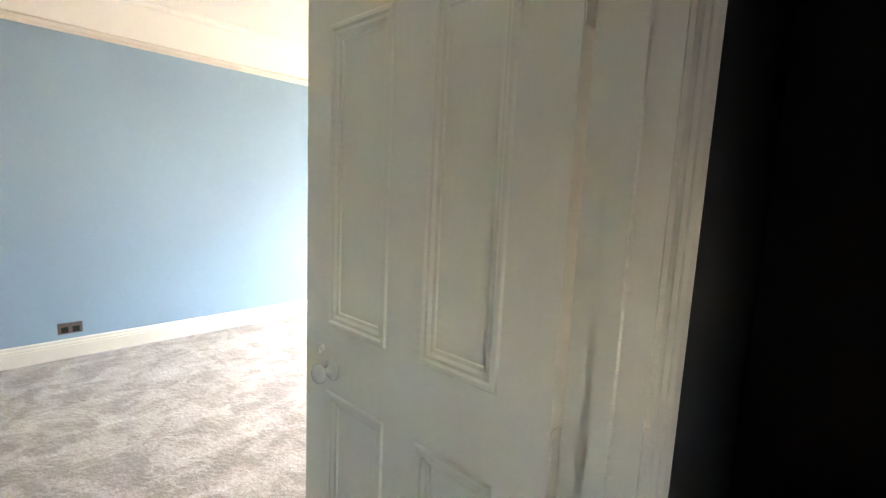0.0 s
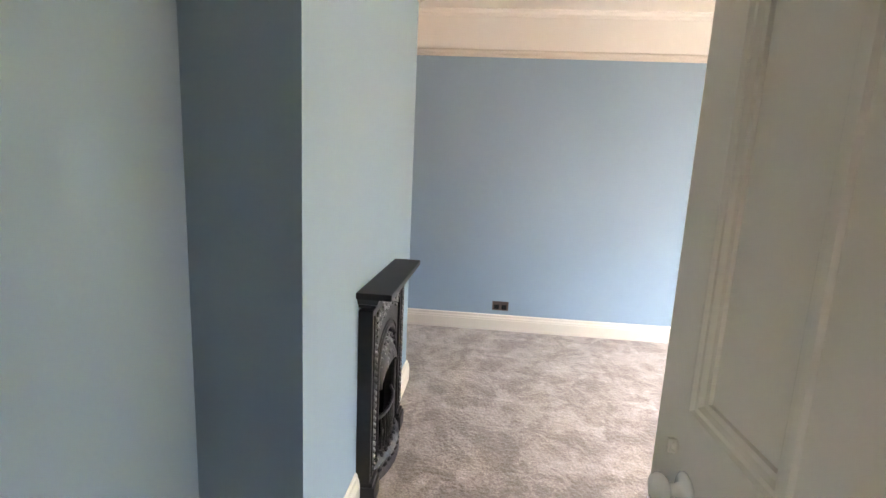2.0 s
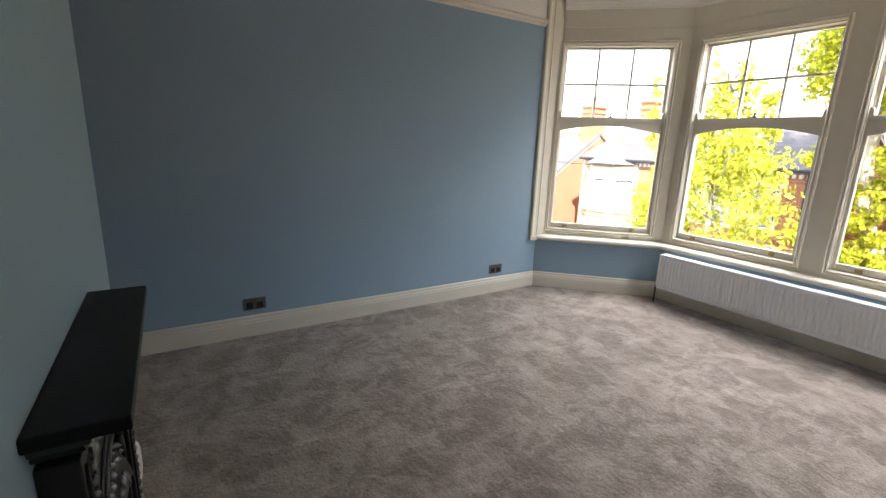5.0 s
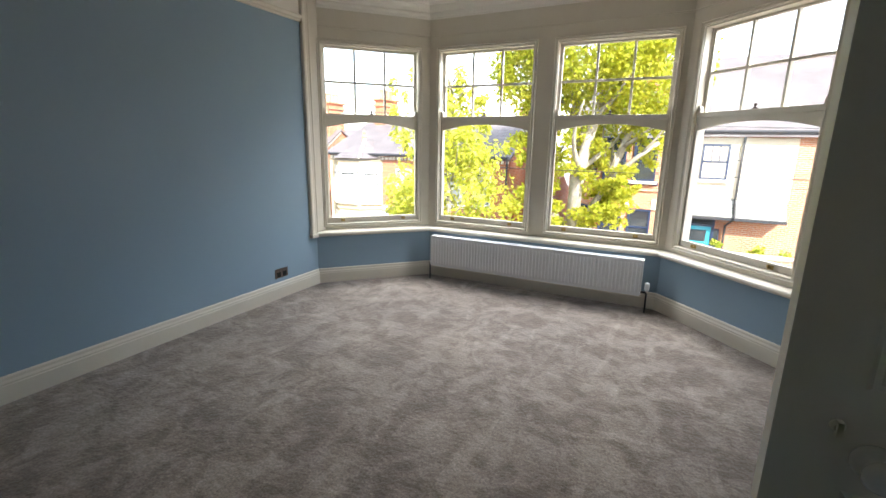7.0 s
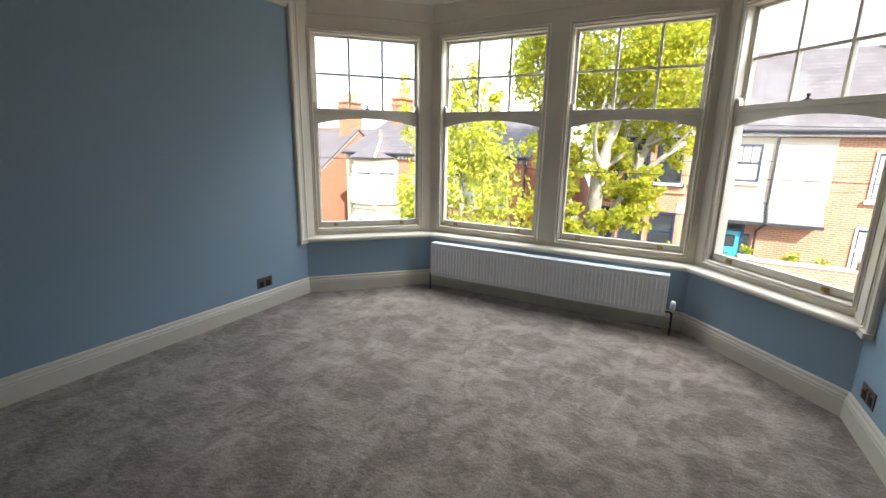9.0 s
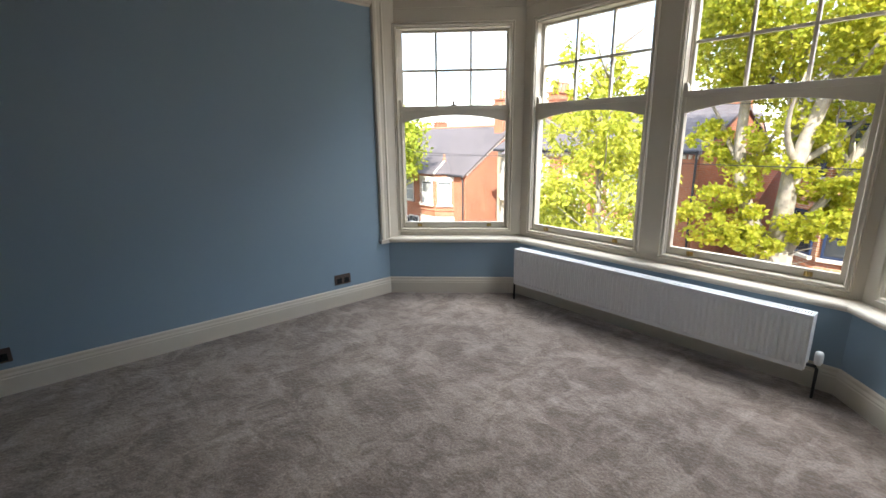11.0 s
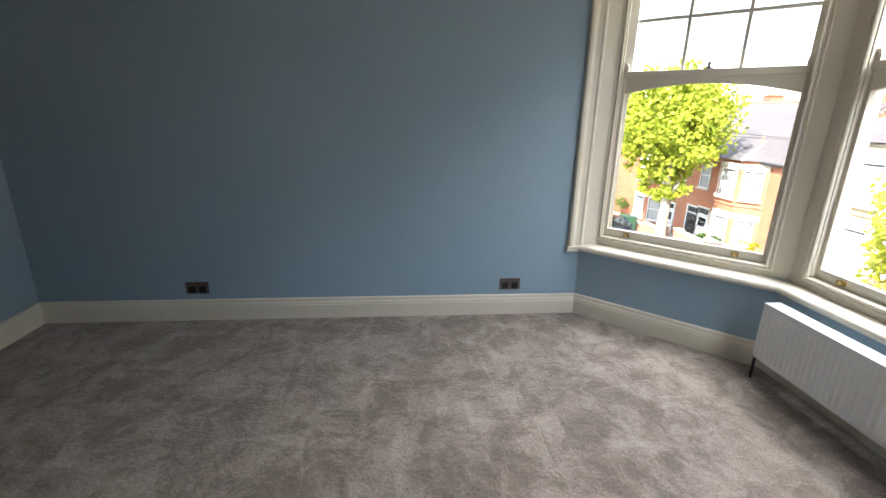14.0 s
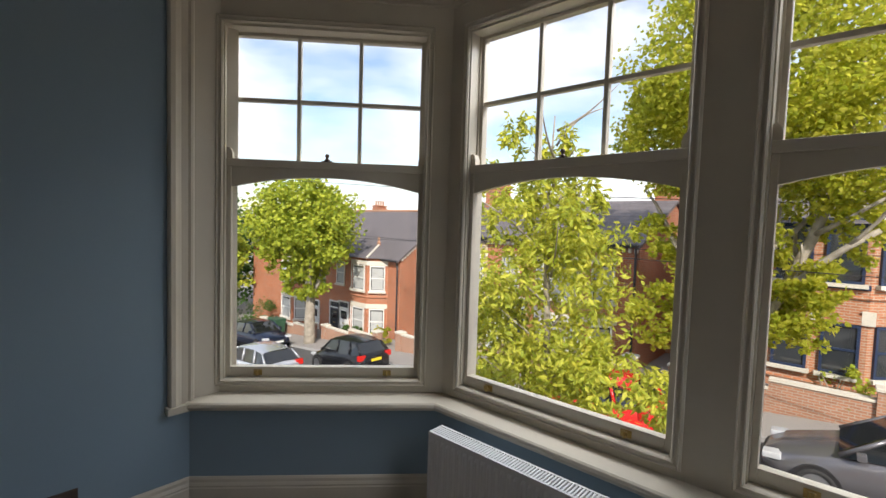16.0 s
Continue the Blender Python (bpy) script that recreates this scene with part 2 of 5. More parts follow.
BRIGHTIRON = material("burnished_iron", (0.30, 0.30, 0.30), 0.32, 0.85, second=(0.05, 0.05, 0.05), scale=34, amount=0.9, bump=0.5, bump_scale=70)
SLATE_TOP = material("black_mantel_slate", (0.008, 0.008, 0.009), 0.45, second=(0.013, 0.013, 0.014), scale=9, bump=0.06, spec=0.3)
RADWHITE = material("radiator_enamel", (0.80, 0.81, 0.82), 0.35, second=(0.77, 0.78, 0.79), scale=5, bump=0.02)
BRASS = material("aged_brass", (0.52, 0.37, 0.14), 0.32, 1.0, second=(0.33, 0.22, 0.08), scale=40, amount=0.7)
BRONZE = material("dark_bronze", (0.13, 0.10, 0.085), 0.45, 0.6, second=(0.15, 0.115, 0.095), scale=30)
COPPERPIPE = material("dark_pipe", (0.05, 0.05, 0.05), 0.4, 0.6)
PORCELAIN = material("cream_porcelain", (0.72, 0.69, 0.62), 0.15, second=(0.70, 0.67, 0.60), spec=0.6)
DARKHOLE = material("dark_slot", (0.01, 0.01, 0.01), 0.8)
CARPET = carpet_material()
GLASS = glass_material()


# ---------------------------------------------------------------- mesh tools
def box(bm, x0, x1, y0, y1, z0, z1, m=None):
    vs = [bm.verts.new((x, y, z)) for z in (z0, z1) for x, y in ((x0, y0), (x1, y0), (x1, y1), (x0, y1))]
    if m is not None:
        for v in vs:
            v.co = m @ v.co
    for f in ((3, 2, 1, 0), (4, 5, 6, 7), (0, 1, 5, 4), (1, 2, 6, 5), (2, 3, 7, 6), (3, 0, 4, 7)):
        bm.faces.new([vs[i] for i in f])
    return vs


def prism(bm, pts, z0, z1):
    """A plan polygon (counter-clockwise) raised from z0 to z1."""
    lo, hi = [bm.verts.new((x, y, z0)) for x, y in pts], [bm.verts.new((x, y, z1)) for x, y in pts]
    bm.faces.new(lo[::-1])
    bm.faces.new(hi)
    for i in range(len(pts)):
        j = (i + 1) % len(pts)
        bm.faces.new((lo[i], lo[j], hi[j], hi[i]))


def sweep(bm, path, profile, normal=(0, 0, 1), closed=False, ends=(None, None)):
    """A moulding: a closed profile of (across, along the normal) drawn along a flat path, with mitred corners. Across points to the path's left."""
    n = Vector(normal).normalized()
    pts = [Vector(p) for p in path]
    k, rings = len(pts), []
    for i, p in enumerate(pts):
        a = (p - pts[i - 1]).normalized() if i or closed else None
        b = (pts[(i + 1) % k] - p).normalized() if i < k - 1 or closed else None
        la = n.cross(a) if a is not None else None
        lb = n.cross(b) if b is not None else None
        if la is None or lb is None:
            left = la if lb is None else lb
        else:
            left = la + lb
            left = left / max(left.length_squared / 2, 0.05)
        rings.append([bm.verts.new(p + left * u + n * v) for u, v in profile])
    q = len(profile)
    for i in range(k if closed else k - 1):
        r, s = rings[i], rings[(i + 1) % k]
        for j in range(q):
            bm.faces.new((r[j], s[j], s[(j + 1) % q], r[(j + 1) % q]))
    if not closed:
        bm.faces.new(rings[0])
        bm.faces.new(rings[-1][::-1])


def lathe(bm, profile, m, steps=16):
    """A turned shape: (radius, height) pairs round the local z axis."""
    rings = []
    for r, z in profile:
        rings.append([bm.verts.new(m @ Vector((r * math.cos(2 * math.pi * k / steps), r * math.sin(2 * math.pi * k / steps), z))) for k in range(steps)])
    for a, b in zip(rings, rings[1:]):
        for k in range(steps):
            bm.faces.new((a[k], a[(k + 1) % steps], b[(k + 1) % steps], b[k]))
    bm.faces.new(rings[0][::-1])
    bm.faces.new(rings[-1])


def tube(bm, pts, radii, steps=8):
    pts = [Vector(p) for p in pts]
    rings = []
    side = Vector((0.31, 0.17, 0.93))
    for i, p in enumerate(pts):
        d = (pts[min(i + 1, len(pts) - 1)] - pts[max(i - 1, 0)]).normalized()
        u = d.cross(side if abs(d.dot(side)) < 0.95 else Vector((1, 0, 0))).normalized()
        v = d.cross(u)
        rings.append([bm.verts.new(p + (u * math.cos(2 * math.pi * k / steps) + v * math.sin(2 * math.pi * k / steps)) * radii[i]) for k in range(steps)])
    for a, b in zip(rings, rings[1:]):
        for k in range(steps):
            bm.faces.new((a[k], a[(k + 1) % steps], b[(k + 1) % steps], b[k]))
    bm.faces.new(rings[0][::-1])
    bm.faces.new(rings[-1])


def mesh_of(name, bm, mat, bevel=0.0, smooth=False):
    bmesh.ops.recalc_face_normals(bm, faces=bm.faces)
    if bevel:
        bmesh.ops.bevel(bm, geom=bm.edges[:], offset=bevel, segments=2, profile=0.6, affect="EDGES", clamp_overlap=True)
    if smooth:
        for f in bm.faces:
            f.smooth = True
    me = bpy.data.meshes.new(name)
    bm.to_mesh(me)
    bm.free()
    me.materials.append(mat)
    return me


def part(name, bm, mat, parent=None, label="", bevel=0.0, smooth=False):
    ob = new(name, mesh_of(name, bm, mat, bevel, smooth))
    ob.parent = parent
    if label:
        ob["label"] = label
    return ob


def thing(name, m, label, category, group="", kind=""):
    ob = new(name)
    ob.empty_display_size = 0.1
    ob.matrix_world = m
    return tagged(ob, label, category, group, kind)


def structure(name, bm, mat, label, category, bevel=0.0, smooth=False):
    return tagged(part(name, bm, mat, None, "", bevel, smooth), label, category, "", "structure")


def boxes(*rows):
    bm = bmesh.new()
    for r in rows:
        box(bm, *r)
    return bm


# ---------------------------------------------------------------- shell of the room
T = 0.30
bm = bmesh.new()
prism(bm, [(-5.1, -0.9), (1.2, -0.9), (1.2, 2.75), (-0.50, 3.44), (-1.40, 4.36), (-3.88, 4.36), (-4.78, 3.44), (-5.1, 3.44)], -0.28, 0.0)
structure("floor", bm, CARPET, "taupe deep-pile carpet with brushed swirl marks", "carpet")

bm = bmesh.new()
prism(bm, [(-5.1, -0.9), (1.2, -0.9), (1.2, 3.0), (-0.25, 3.3), (-1.25, 4.62), (-3.98, 4.62), (-5.1, 3.6)], CEIL, CEIL + 0.3)
structure("ceiling", bm, PLASTER, "cream painted plaster ceiling", "ceiling")

FRIEZE = 2.62
for z0, z1, mat, tag in ((-0.28, FRIEZE, BLUE, "wall_west"), (FRIEZE, CEIL, PLASTER, "frieze_west")):
    bm = boxes((XW - T, XW, -0.9, 3.385, z0, z1))
    structure(tag, bm, mat, "blue painted plaster wall" if mat is BLUE else "cream painted frieze above the picture rail", "wall")
    bm = boxes((XW, ES[0] + 0.3, YA - T, YA, z0, z1))
    structure(tag.replace("west", "alcove"), bm, mat, "blue painted alcove wall beside the chimney breast" if mat is BLUE else "cream painted frieze above the picture rail", "wall")
    bm = bmesh.new()
    for x0, x1, zz in ((BX0, BX1, z0),) if mat is PLASTER else ((BX0, -2.825, z0), (-2.825, -2.255, 0.86), (-2.255, BX1, z0)):
        prism(bm, [(x0, YA), (x1, YA), (x1, breast_y(x1)), (x0, breast_y(x0))], zz, z1)
    if mat is BLUE:
        box(bm, -2.825, -2.255, YA, YA + 0.02, z0, 0.86)
    structure(tag.replace("west", "chimney_breast"), bm, mat, "blue painted chimney breast" if mat is BLUE else "cream painted frieze on the chimney breast", "wall")

# door wall: a slightly skewed partition with the doorway
OY0, OY1, OZ = -0.12, 0.686, 2.05
HX = 0.11


def skew(y0, y1, d0, d1):
    return [(door_wall_x(y0) + d0, y0), (door_wall_x(y0) + d1, y0), (door_wall_x(y1) + d1, y1), (door_wall_x(y1) + d0, y1)]


for z0, z1, mat, tag in ((-0.28, FRIEZE, BLUE, "wall_east"), (FRIEZE, CEIL, PLASTER, "frieze_east")):
    bm = bmesh.new()
    if mat is BLUE:
        prism(bm, skew(OY1, 3.39, 0, HX), z0, z1)
        prism(bm, skew(YA, OY0, 0, HX), z0, z1)
        prism(bm, skew(OY0, OY1, 0, HX), OZ, z1)
    else:
        prism(bm, skew(YA, 3.39, 0, HX), z0, z1)
    structure(tag, bm, mat, "blue painted wall with the doorway" if mat is BLUE else "cream painted frieze above the picture rail", "wall")

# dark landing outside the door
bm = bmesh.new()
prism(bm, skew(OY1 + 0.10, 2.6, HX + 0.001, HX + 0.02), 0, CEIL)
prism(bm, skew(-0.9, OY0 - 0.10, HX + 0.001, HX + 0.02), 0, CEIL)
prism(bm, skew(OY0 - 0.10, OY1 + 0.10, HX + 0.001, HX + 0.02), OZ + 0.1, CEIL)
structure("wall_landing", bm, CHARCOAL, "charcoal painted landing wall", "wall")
# the gap in the side wall is added, unseen, to let daylight onto the door
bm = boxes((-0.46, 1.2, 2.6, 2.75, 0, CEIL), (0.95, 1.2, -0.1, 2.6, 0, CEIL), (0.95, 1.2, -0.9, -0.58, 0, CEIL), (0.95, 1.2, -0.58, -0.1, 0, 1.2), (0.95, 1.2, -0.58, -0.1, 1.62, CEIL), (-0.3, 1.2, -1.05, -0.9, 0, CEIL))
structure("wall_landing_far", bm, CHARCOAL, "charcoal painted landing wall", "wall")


# ---------------------------------------------------------------- bay
SQ = math.sqrt(0.5)
WIN_W, WIN_Z0, WIN_Z1 = 1.036, 0.632, 2.470


def bay_face(tag, a, b, pa, pb, centres):
    """One face of the bay: the wall below the sill from a to b, and set back behind it the panelling with its openings from pa to pb (a is on the left seen from inside)."""
    def along(p, q):
        d = Vector(q) - Vector(p)
        return pose(p[0], p[1], 0, 0, 0, math.degrees(math.atan2(d.y, d.x))), d.length
    m, L = along(a, b)
    ob = structure("wall_bay_" + tag, boxes((-0.05, L + 0.05, 0, 0.28, -0.28, SILL - 0.02)), BLUE, "blue painted wall below the bay window sill", "wall")
    ob.matrix_world = m
    m, L = along(pa, pb)
    bm, x = bmesh.new(), 0.0
    for c in (*centres, None):
        x1 = L if c is None else c - WIN_W / 2
        if x1 > x:
            box(bm, x, x1, 0, 0.13, SILL - 0.02, 2.85)
        if c is not None:
            x = c + WIN_W / 2
            box(bm, c - WIN_W / 2, x, 0, 0.13, SILL - 0.02, WIN_Z0)
            box(bm, c - WIN_W / 2, x, 0, 0.13, WIN_Z1, 2.85)
    ob = structure("panelling_bay_" + tag, bm, CREAM, "cream painted timber panelling round the sash windows", "panelling")
    ob.matrix_world = m
    ob = structure("frieze_bay_" + tag, boxes((-0.08, L + 0.08, 0.0, 0.28, 2.85, CEIL)), PLASTER, "cream painted wall above the bay windows", "wall")
    ob.matrix_world = m
    return m


def arch(x, w, z0, rise):
    return z0 + rise * (1 - (2 * x / w) ** 2)


def sash_window(name, m):
    """A double-hung sash: six panes above, one below under a curved top rail."""
    win = thing(name, m, "cream painted timber sash window with six panes over one", "window", kind="structure")
    W, z0, z1 = WIN_W, WIN_Z0, WIN_Z1
    h = W / 2
    bm = bmesh.new()
    prof = [(0, 0), (0.0, 0.012), (0.006, 0.019), (0.012, 0.012), (0.022, 0.013), (0.029, 0.020), (0.036, 0.011), (0.036, 0)]
    sweep(bm, [(-h, 0, z0), (-h, 0, z1), (h, 0, z1), (h, 0, z0)], prof, (0, -1, 0), closed=True)
    part("architrave_bead", bm, CREAM, win)
    bm = boxes((-h, -h + 0.006, 0.0, 0.13, z0, z1), (h - 0.006, h, 0.0, 0.13, z0, z1), (-h + 0.006, h - 0.006, 0.0, 0.13, z1 - 0.012, z1), (-h + 0.006, h - 0.006, 0.03, 0.15, z0, z0 + 0.012))
    part("sash_box", bm, CREAM, win)
    bm = boxes((-h + 0.006, -h + 0.014, 0.066, 0.076, z0 + 0.012, z1 - 0.012), (h - 0.014, h - 0.006, 0.066, 0.076, z0 + 0.012, z1 - 0.012))
    part("parting_bead", bm, CREAM, win)
    s, mz = h - 0.007, 1.755
    # lower sash, on the inside
    y0, y1, st = 0.022, 0.064, 0.023
    low = thing("lower_sash", Matrix(), "", "")
    low.parent = win
    part("stile", boxes((-s, -s + st, y0, y1, z0 + 0.013, mz + 0.03)), CREAM, low, bevel=0.003)
    part("stile", boxes((s - st, s, y0, y1, z0 + 0.013, mz + 0.03)), CREAM, low, bevel=0.003)
    part("bottom_rail", boxes((-s + st, s - st, y0, y1, z0 + 0.013, 0.690)), CREAM, low, bevel=0.003)
    part("meeting_rail", boxes((-s, s, y0 - 0.006, y1, mz - 0.006, mz + 0.036)), CREAM, low, bevel=0.004)
    bm = bmesh.new()
    k, w = 20, 2 * (s - st)
    rows = [[], [], [], []]
    for i in range(k + 1):
        x = -w / 2 + w * i / k
        za = arch(x, w, 1.646, 0.062)
        for r, (yy, zz) in zip(rows, ((y0 + 0.004, mz - 0.006), (y0 + 0.004, za), (y1 - 0.004, za), (y1 - 0.004, mz - 0.006))):
            r.append(bm.verts.new((x, yy, zz)))
    for i in range(k):
        for j in range(4):
            bm.faces.new((rows[j][i], rows[j][i + 1], rows[(j + 1) % 4][i + 1], rows[(j + 1) % 4][i]))
    part("arched_rail", bm, CREAM, low)
    g = part("pane", boxes((-s + st, s - st, 0.042, 0.046, 0.690, 1.735)), GLASS, low)
    g.visible_shadow = False
    for sx in (-1, 1):
        bm = bmesh.new()
        x = sx * (s - st / 2)
        prof = [(-0.017, 0.0), (0.017, 0.0), (0.017, 0.028), (0.010, 0.050), (0.0, 0.060), (-0.012, 0.057), (-0.017, 0.04)]
        vs = [[bm.verts.new((x - sx * u, yy, mz + 0.034 + v)) for u, v in prof] for yy in (y0 + 0.002, y1 - 0.004)]
        bm.faces.new(vs[0])
        bm.faces.new(vs[1][::-1])
        for i in range(len(prof)):
            j = (i + 1) % len(prof)
            bm.faces.new((vs[0][i], vs[0][j], vs[1][j], vs[1][i]))
        part("sash_horn", bm, CREAM, low)
        bm = bmesh.new()
        x = sx * 0.343
        box(bm, x - 0.022, x + 0.022, y0 - 0.004, y0, 0.646, 0.676)
        tube(bm, [(x, y0 - 0.003, 0.655), (x, y0 - 0.022, 0.655), (x, y0 - 0.030, 0.666), (x, y0 - 0.026, 0.679)], [0.008, 0.008, 0.010, 0.012], 8)
        part("sash_lift", bm, BRASS, low, "polished brass sash lift")
    bm = bmesh.new()
    box(bm, -0.028, 0.028, y0 + 0.004, y1 - 0.004, mz + 0.036, mz + 0.042)
    lathe(bm, [(0.014, 0), (0.016, 0.008), (0.008, 0.014), (0.007, 0.02), (0.012, 0.026), (0.010, 0.036), (0.003, 0.040)], pose(0.0, 0.035, mz + 0.040), 10)
    part("fastener", bm, BRONZE, low, "dark sash fastener")
    # upper sash, set outwards
    y0, y1 = 0.078, 0.120
    up = thing("upper_sash", Matrix(), "", "")
    up.parent = win
    for sx in (-1, 1):
        part("stile", boxes((min(sx * s, sx * (s - 0.025)), max(sx * s, sx * (s - 0.025)), y0, y1, mz - 0.02, z1 - 0.013)), CREAM, up, bevel=0.003)
    part("top_rail", boxes((-s + 0.025, s - 0.025, y0, y1, 2.440, z1 - 0.013)), CREAM, up, bevel=0.003)
    part("meeting_rail", boxes((-s + 0.025, s - 0.025, y0, y1, mz - 0.02, mz + 0.036)), CREAM, up, bevel=0.003)
    gw, za, zb, zm = s - 0.025, mz + 0.036, 2.440, 2.112
    for x in (-gw / 3, gw / 3):
        part("glazing_bar", boxes((x - 0.010, x + 0.010, y0 + 0.004, y1 - 0.004, za, zb)), CREAM, up, bevel=0.003)
    for i in range(3):
        xa, xb = -gw + 2 * gw * i / 3, -gw + 2 * gw * (i + 1) / 3
        xa, xb = xa + (0.010 if i else 0), xb - (0.010 if i < 2 else 0)
        part("glazing_bar", boxes((xa, xb, y0 + 0.005, y1 - 0.005, zm - 0.010, zm + 0.010)), CREAM, up, bevel=0.003)
        for lo, hi in ((za, zm - 0.010), (zm + 0.010, zb)):
            g = part("pane", boxes((xa, xb, 0.098, 0.102, lo, hi)), GLASS, up)
            g.visible_shadow = False
    bm = boxes((-h - 0.02, h + 0.02, 0.131, 0.20, z0 - 0.15, z0 - 0.07))
    part("outer_sill", bm, CREAM, win)
    return win


MID, HALF = -2.64, 0.634
faces = (("west", W1, F1, PW1, PF1, (0.534,), 1), ("north", F1, F0, PF1, PF0, (MID - HALF - PF1[0], MID + HALF - PF1[0]), 2), ("east", F0, E1, PF0, PE1, (0.65,), 4))
for tag, a, b, pa, pb, centres, number in faces:
    m = bay_face(tag, a, b, pa, pb, centres)
    for i, c in enumerate(centres):
        wm = m @ pose(c, 0, 0)
        sash_window("window_%d" % (number + i), wm)
        window_light(wm.translation.x, wm.translation.y, math.degrees(wm.to_euler().z), 23)

# cream reveals between the room walls and the set-back panelling
structure("reveal_west", boxes((XW - 0.2, XW - 0.002, 3.386, 3.62, SILL - 0.02, CEIL)), CREAM, "cream painted reveal beside the bay window", "panelling")
structure("reveal_east", boxes((PE1[0] + 0.002, PE1[0] + 0.25, 3.395, 3.62, SILL - 0.02, CEIL)), CREAM, "cream painted reveal beside the bay window", "panelling")

# window board all round the bay, with a rounded nose
bm = bmesh.new()
nose = [(-0.130, SILL - 0.02), (0.040, SILL - 0.02), (0.048, SILL - 0.014), (0.052, SILL), (0.048, SILL + 0.013), (0.040, SILL + 0.020), (-0.130, SILL + 0.024)]
bay_line = [(*E1, 0), (*F0, 0), (*F1, 0), (*W1, 0)]
panel_line = [(*PE1, 0), (*PF0, 0), (*PF1, 0), (*PW1, 0)]
sweep(bm, bay_line, nose)
structure("window_board", bm, CREAM, "cream painted window board running round the bay", "sill")

# bead across the panelling above the windows
bm = bmesh.new()
sweep(bm, panel_line, [(-0.002, 2.610), (0.008, 2.612), (0.010, 2.620), (0.006, 2.626), (-0.002, 2.628)])
structure("trim", bm, CREAM, "thin cream bead on the bay panelling", "moulding")

# stepped cornice round the bay
bm = bmesh.new()
corn = [(-0.002, 2.785), (0.014, 2.787), (0.020, 2.800), (0.036, 2.806), (0.050, 2.825), (0.052, 2.842), (0.075, 2.848), (0.098, 2.866), (0.110, 2.897), (0.135, 2.902), (0.150, 2.925), (0.190, 2.950), (0.205, 2.975), (0.240, 2.982), (0.245, 3.002), (-0.002, 3.002)]
sweep(bm, panel_line, corn)
structure("cornice", bm, PLASTER, "cream moulded plaster cornice round the bay", "cornice", smooth=False)

# moulded casing where the room walls meet the bay
casing = [(0, 0), (0, 0.012), (0.008, 0.020), (0.020, 0.022), (0.030, 0.016), (0.060, 0.016), (0.075, 0.024), (0.090, 0.034), (0.110, 0.034), (0.118, 0.024), (0.118, 0)]
bm = bmesh.new()
sweep(bm, [(XW, 3.404, SILL + 0.01), (XW, 3.404, 2.99)], casing, (1, 0, 0))
box(bm, XW, XW + 0.045, 3.276, 3.41, SILL - 0.022, SILL + 0.012)
structure("casing_west", bm, CREAM, "cream moulded casing beside the bay window", "moulding")
bm = bmesh.new()
ang = math.atan2(E1[1] - E0[1], E1[0] - E0[0])
nn = (-math.sin(ang), math.cos(ang), 0)
sweep(bm, [(E1[0], 3.404, 2.99), (E1[0], 3.404, SILL + 0.01)], casing, nn)
box(bm, E1[0] - 0.045, E1[0], 3.276, 3.41, SILL - 0.022, SILL + 0.012)
structure("casing_east", bm, CREAM, "cream moulded casing beside the bay window", "moulding")

# skirting and picture rail
skirt = [(0, 0), (0.024, 0), (0.024, 0.105), (0.020, 0.112), (0.022, 0.120), (0.018, 0.128), (0.014, 0.135), (0.013, 0.150), (0.006, 0.158), (0, 0.160)]
NJ, SJ = OY1 + 0.105, OY0 - 0.105
run = [(door_wall_x(NJ), NJ, 0), (*E1, 0), (*F0, 0), (*F1, 0), (*W1, 0), (XW, YA, 0), (BX0, YA, 0), (BX0, YB0, 0), (-2.902, breast_y(-2.902), 0)]
run2 = [(-2.178, breast_y(-2.178), 0), (BX1, YB1, 0), (BX1, YA, 0), (door_wall_x(YA), YA, 0), (door_wall_x(SJ), SJ, 0)]
for r in (run, run2):
    bm = bmesh.new()
    sweep(bm, r, skirt)
    structure("baseboard", bm, CREAM, "cream painted moulded skirting board", "skirting board")
rail = [(0, 2.596), (0.012, 2.598), (0.016, 2.612), (0.030, 2.622), (0.036, 2.640), (0.032, 2.652), (0.018, 2.660), (0, 2.662)]
top = [(0, 2.945), (0.008, 2.950), (0.012, 2.970), (0.030, 2.985), (0.045, 2.990), (0.048, 3.002), (0, 3.002)]
prun = [(XW, 3.287, 0), (XW, YA, 0), (BX0, YA, 0), (BX0, YB0, 0), (BX1, YB1, 0), (BX1, YA, 0), (door_wall_x(YA), YA, 0), (door_wall_x(3.287), 3.287, 0)]
bm = bmesh.new()
sweep(bm, prun, rail)
structure("picture_rail", bm, CREAM, "cream moulded picture rail", "picture rail")
bm = bmesh.new()
sweep(bm, prun, top)
structure("ceiling_trim", bm, PLASTER, "small cream moulding at the top of the frieze", "moulding")

# ---------------------------------------------------------------- door and its frame
bm = boxes((-0.002, HX + 0.022, OY1 - 0.004, OY1 + 0.03, 0, OZ + 0.03), (-0.002, HX + 0.022, OY0 - 0.03, OY0 + 0.012, 0, OZ + 0.03), (-0.002, HX + 0.022, OY0 + 0.012, OY1 - 0.004, OZ, OZ + 0.03),
           (0.050, 0.085, OY1 - 0.018, OY1 - 0.004, 0, OZ), (0.050, 0.085, OY0 + 0.012, OY0 + 0.026, 0, OZ), (0.050, 0.085, OY0 + 0.026, OY1 - 0.018, OZ - 0.014, OZ))
for v in bm.verts:
    v.co.x += door_wall_x(v.co.y)
structure("door_lining", bm, DOORPAINT, "cream painted door lining with stops", "door frame")
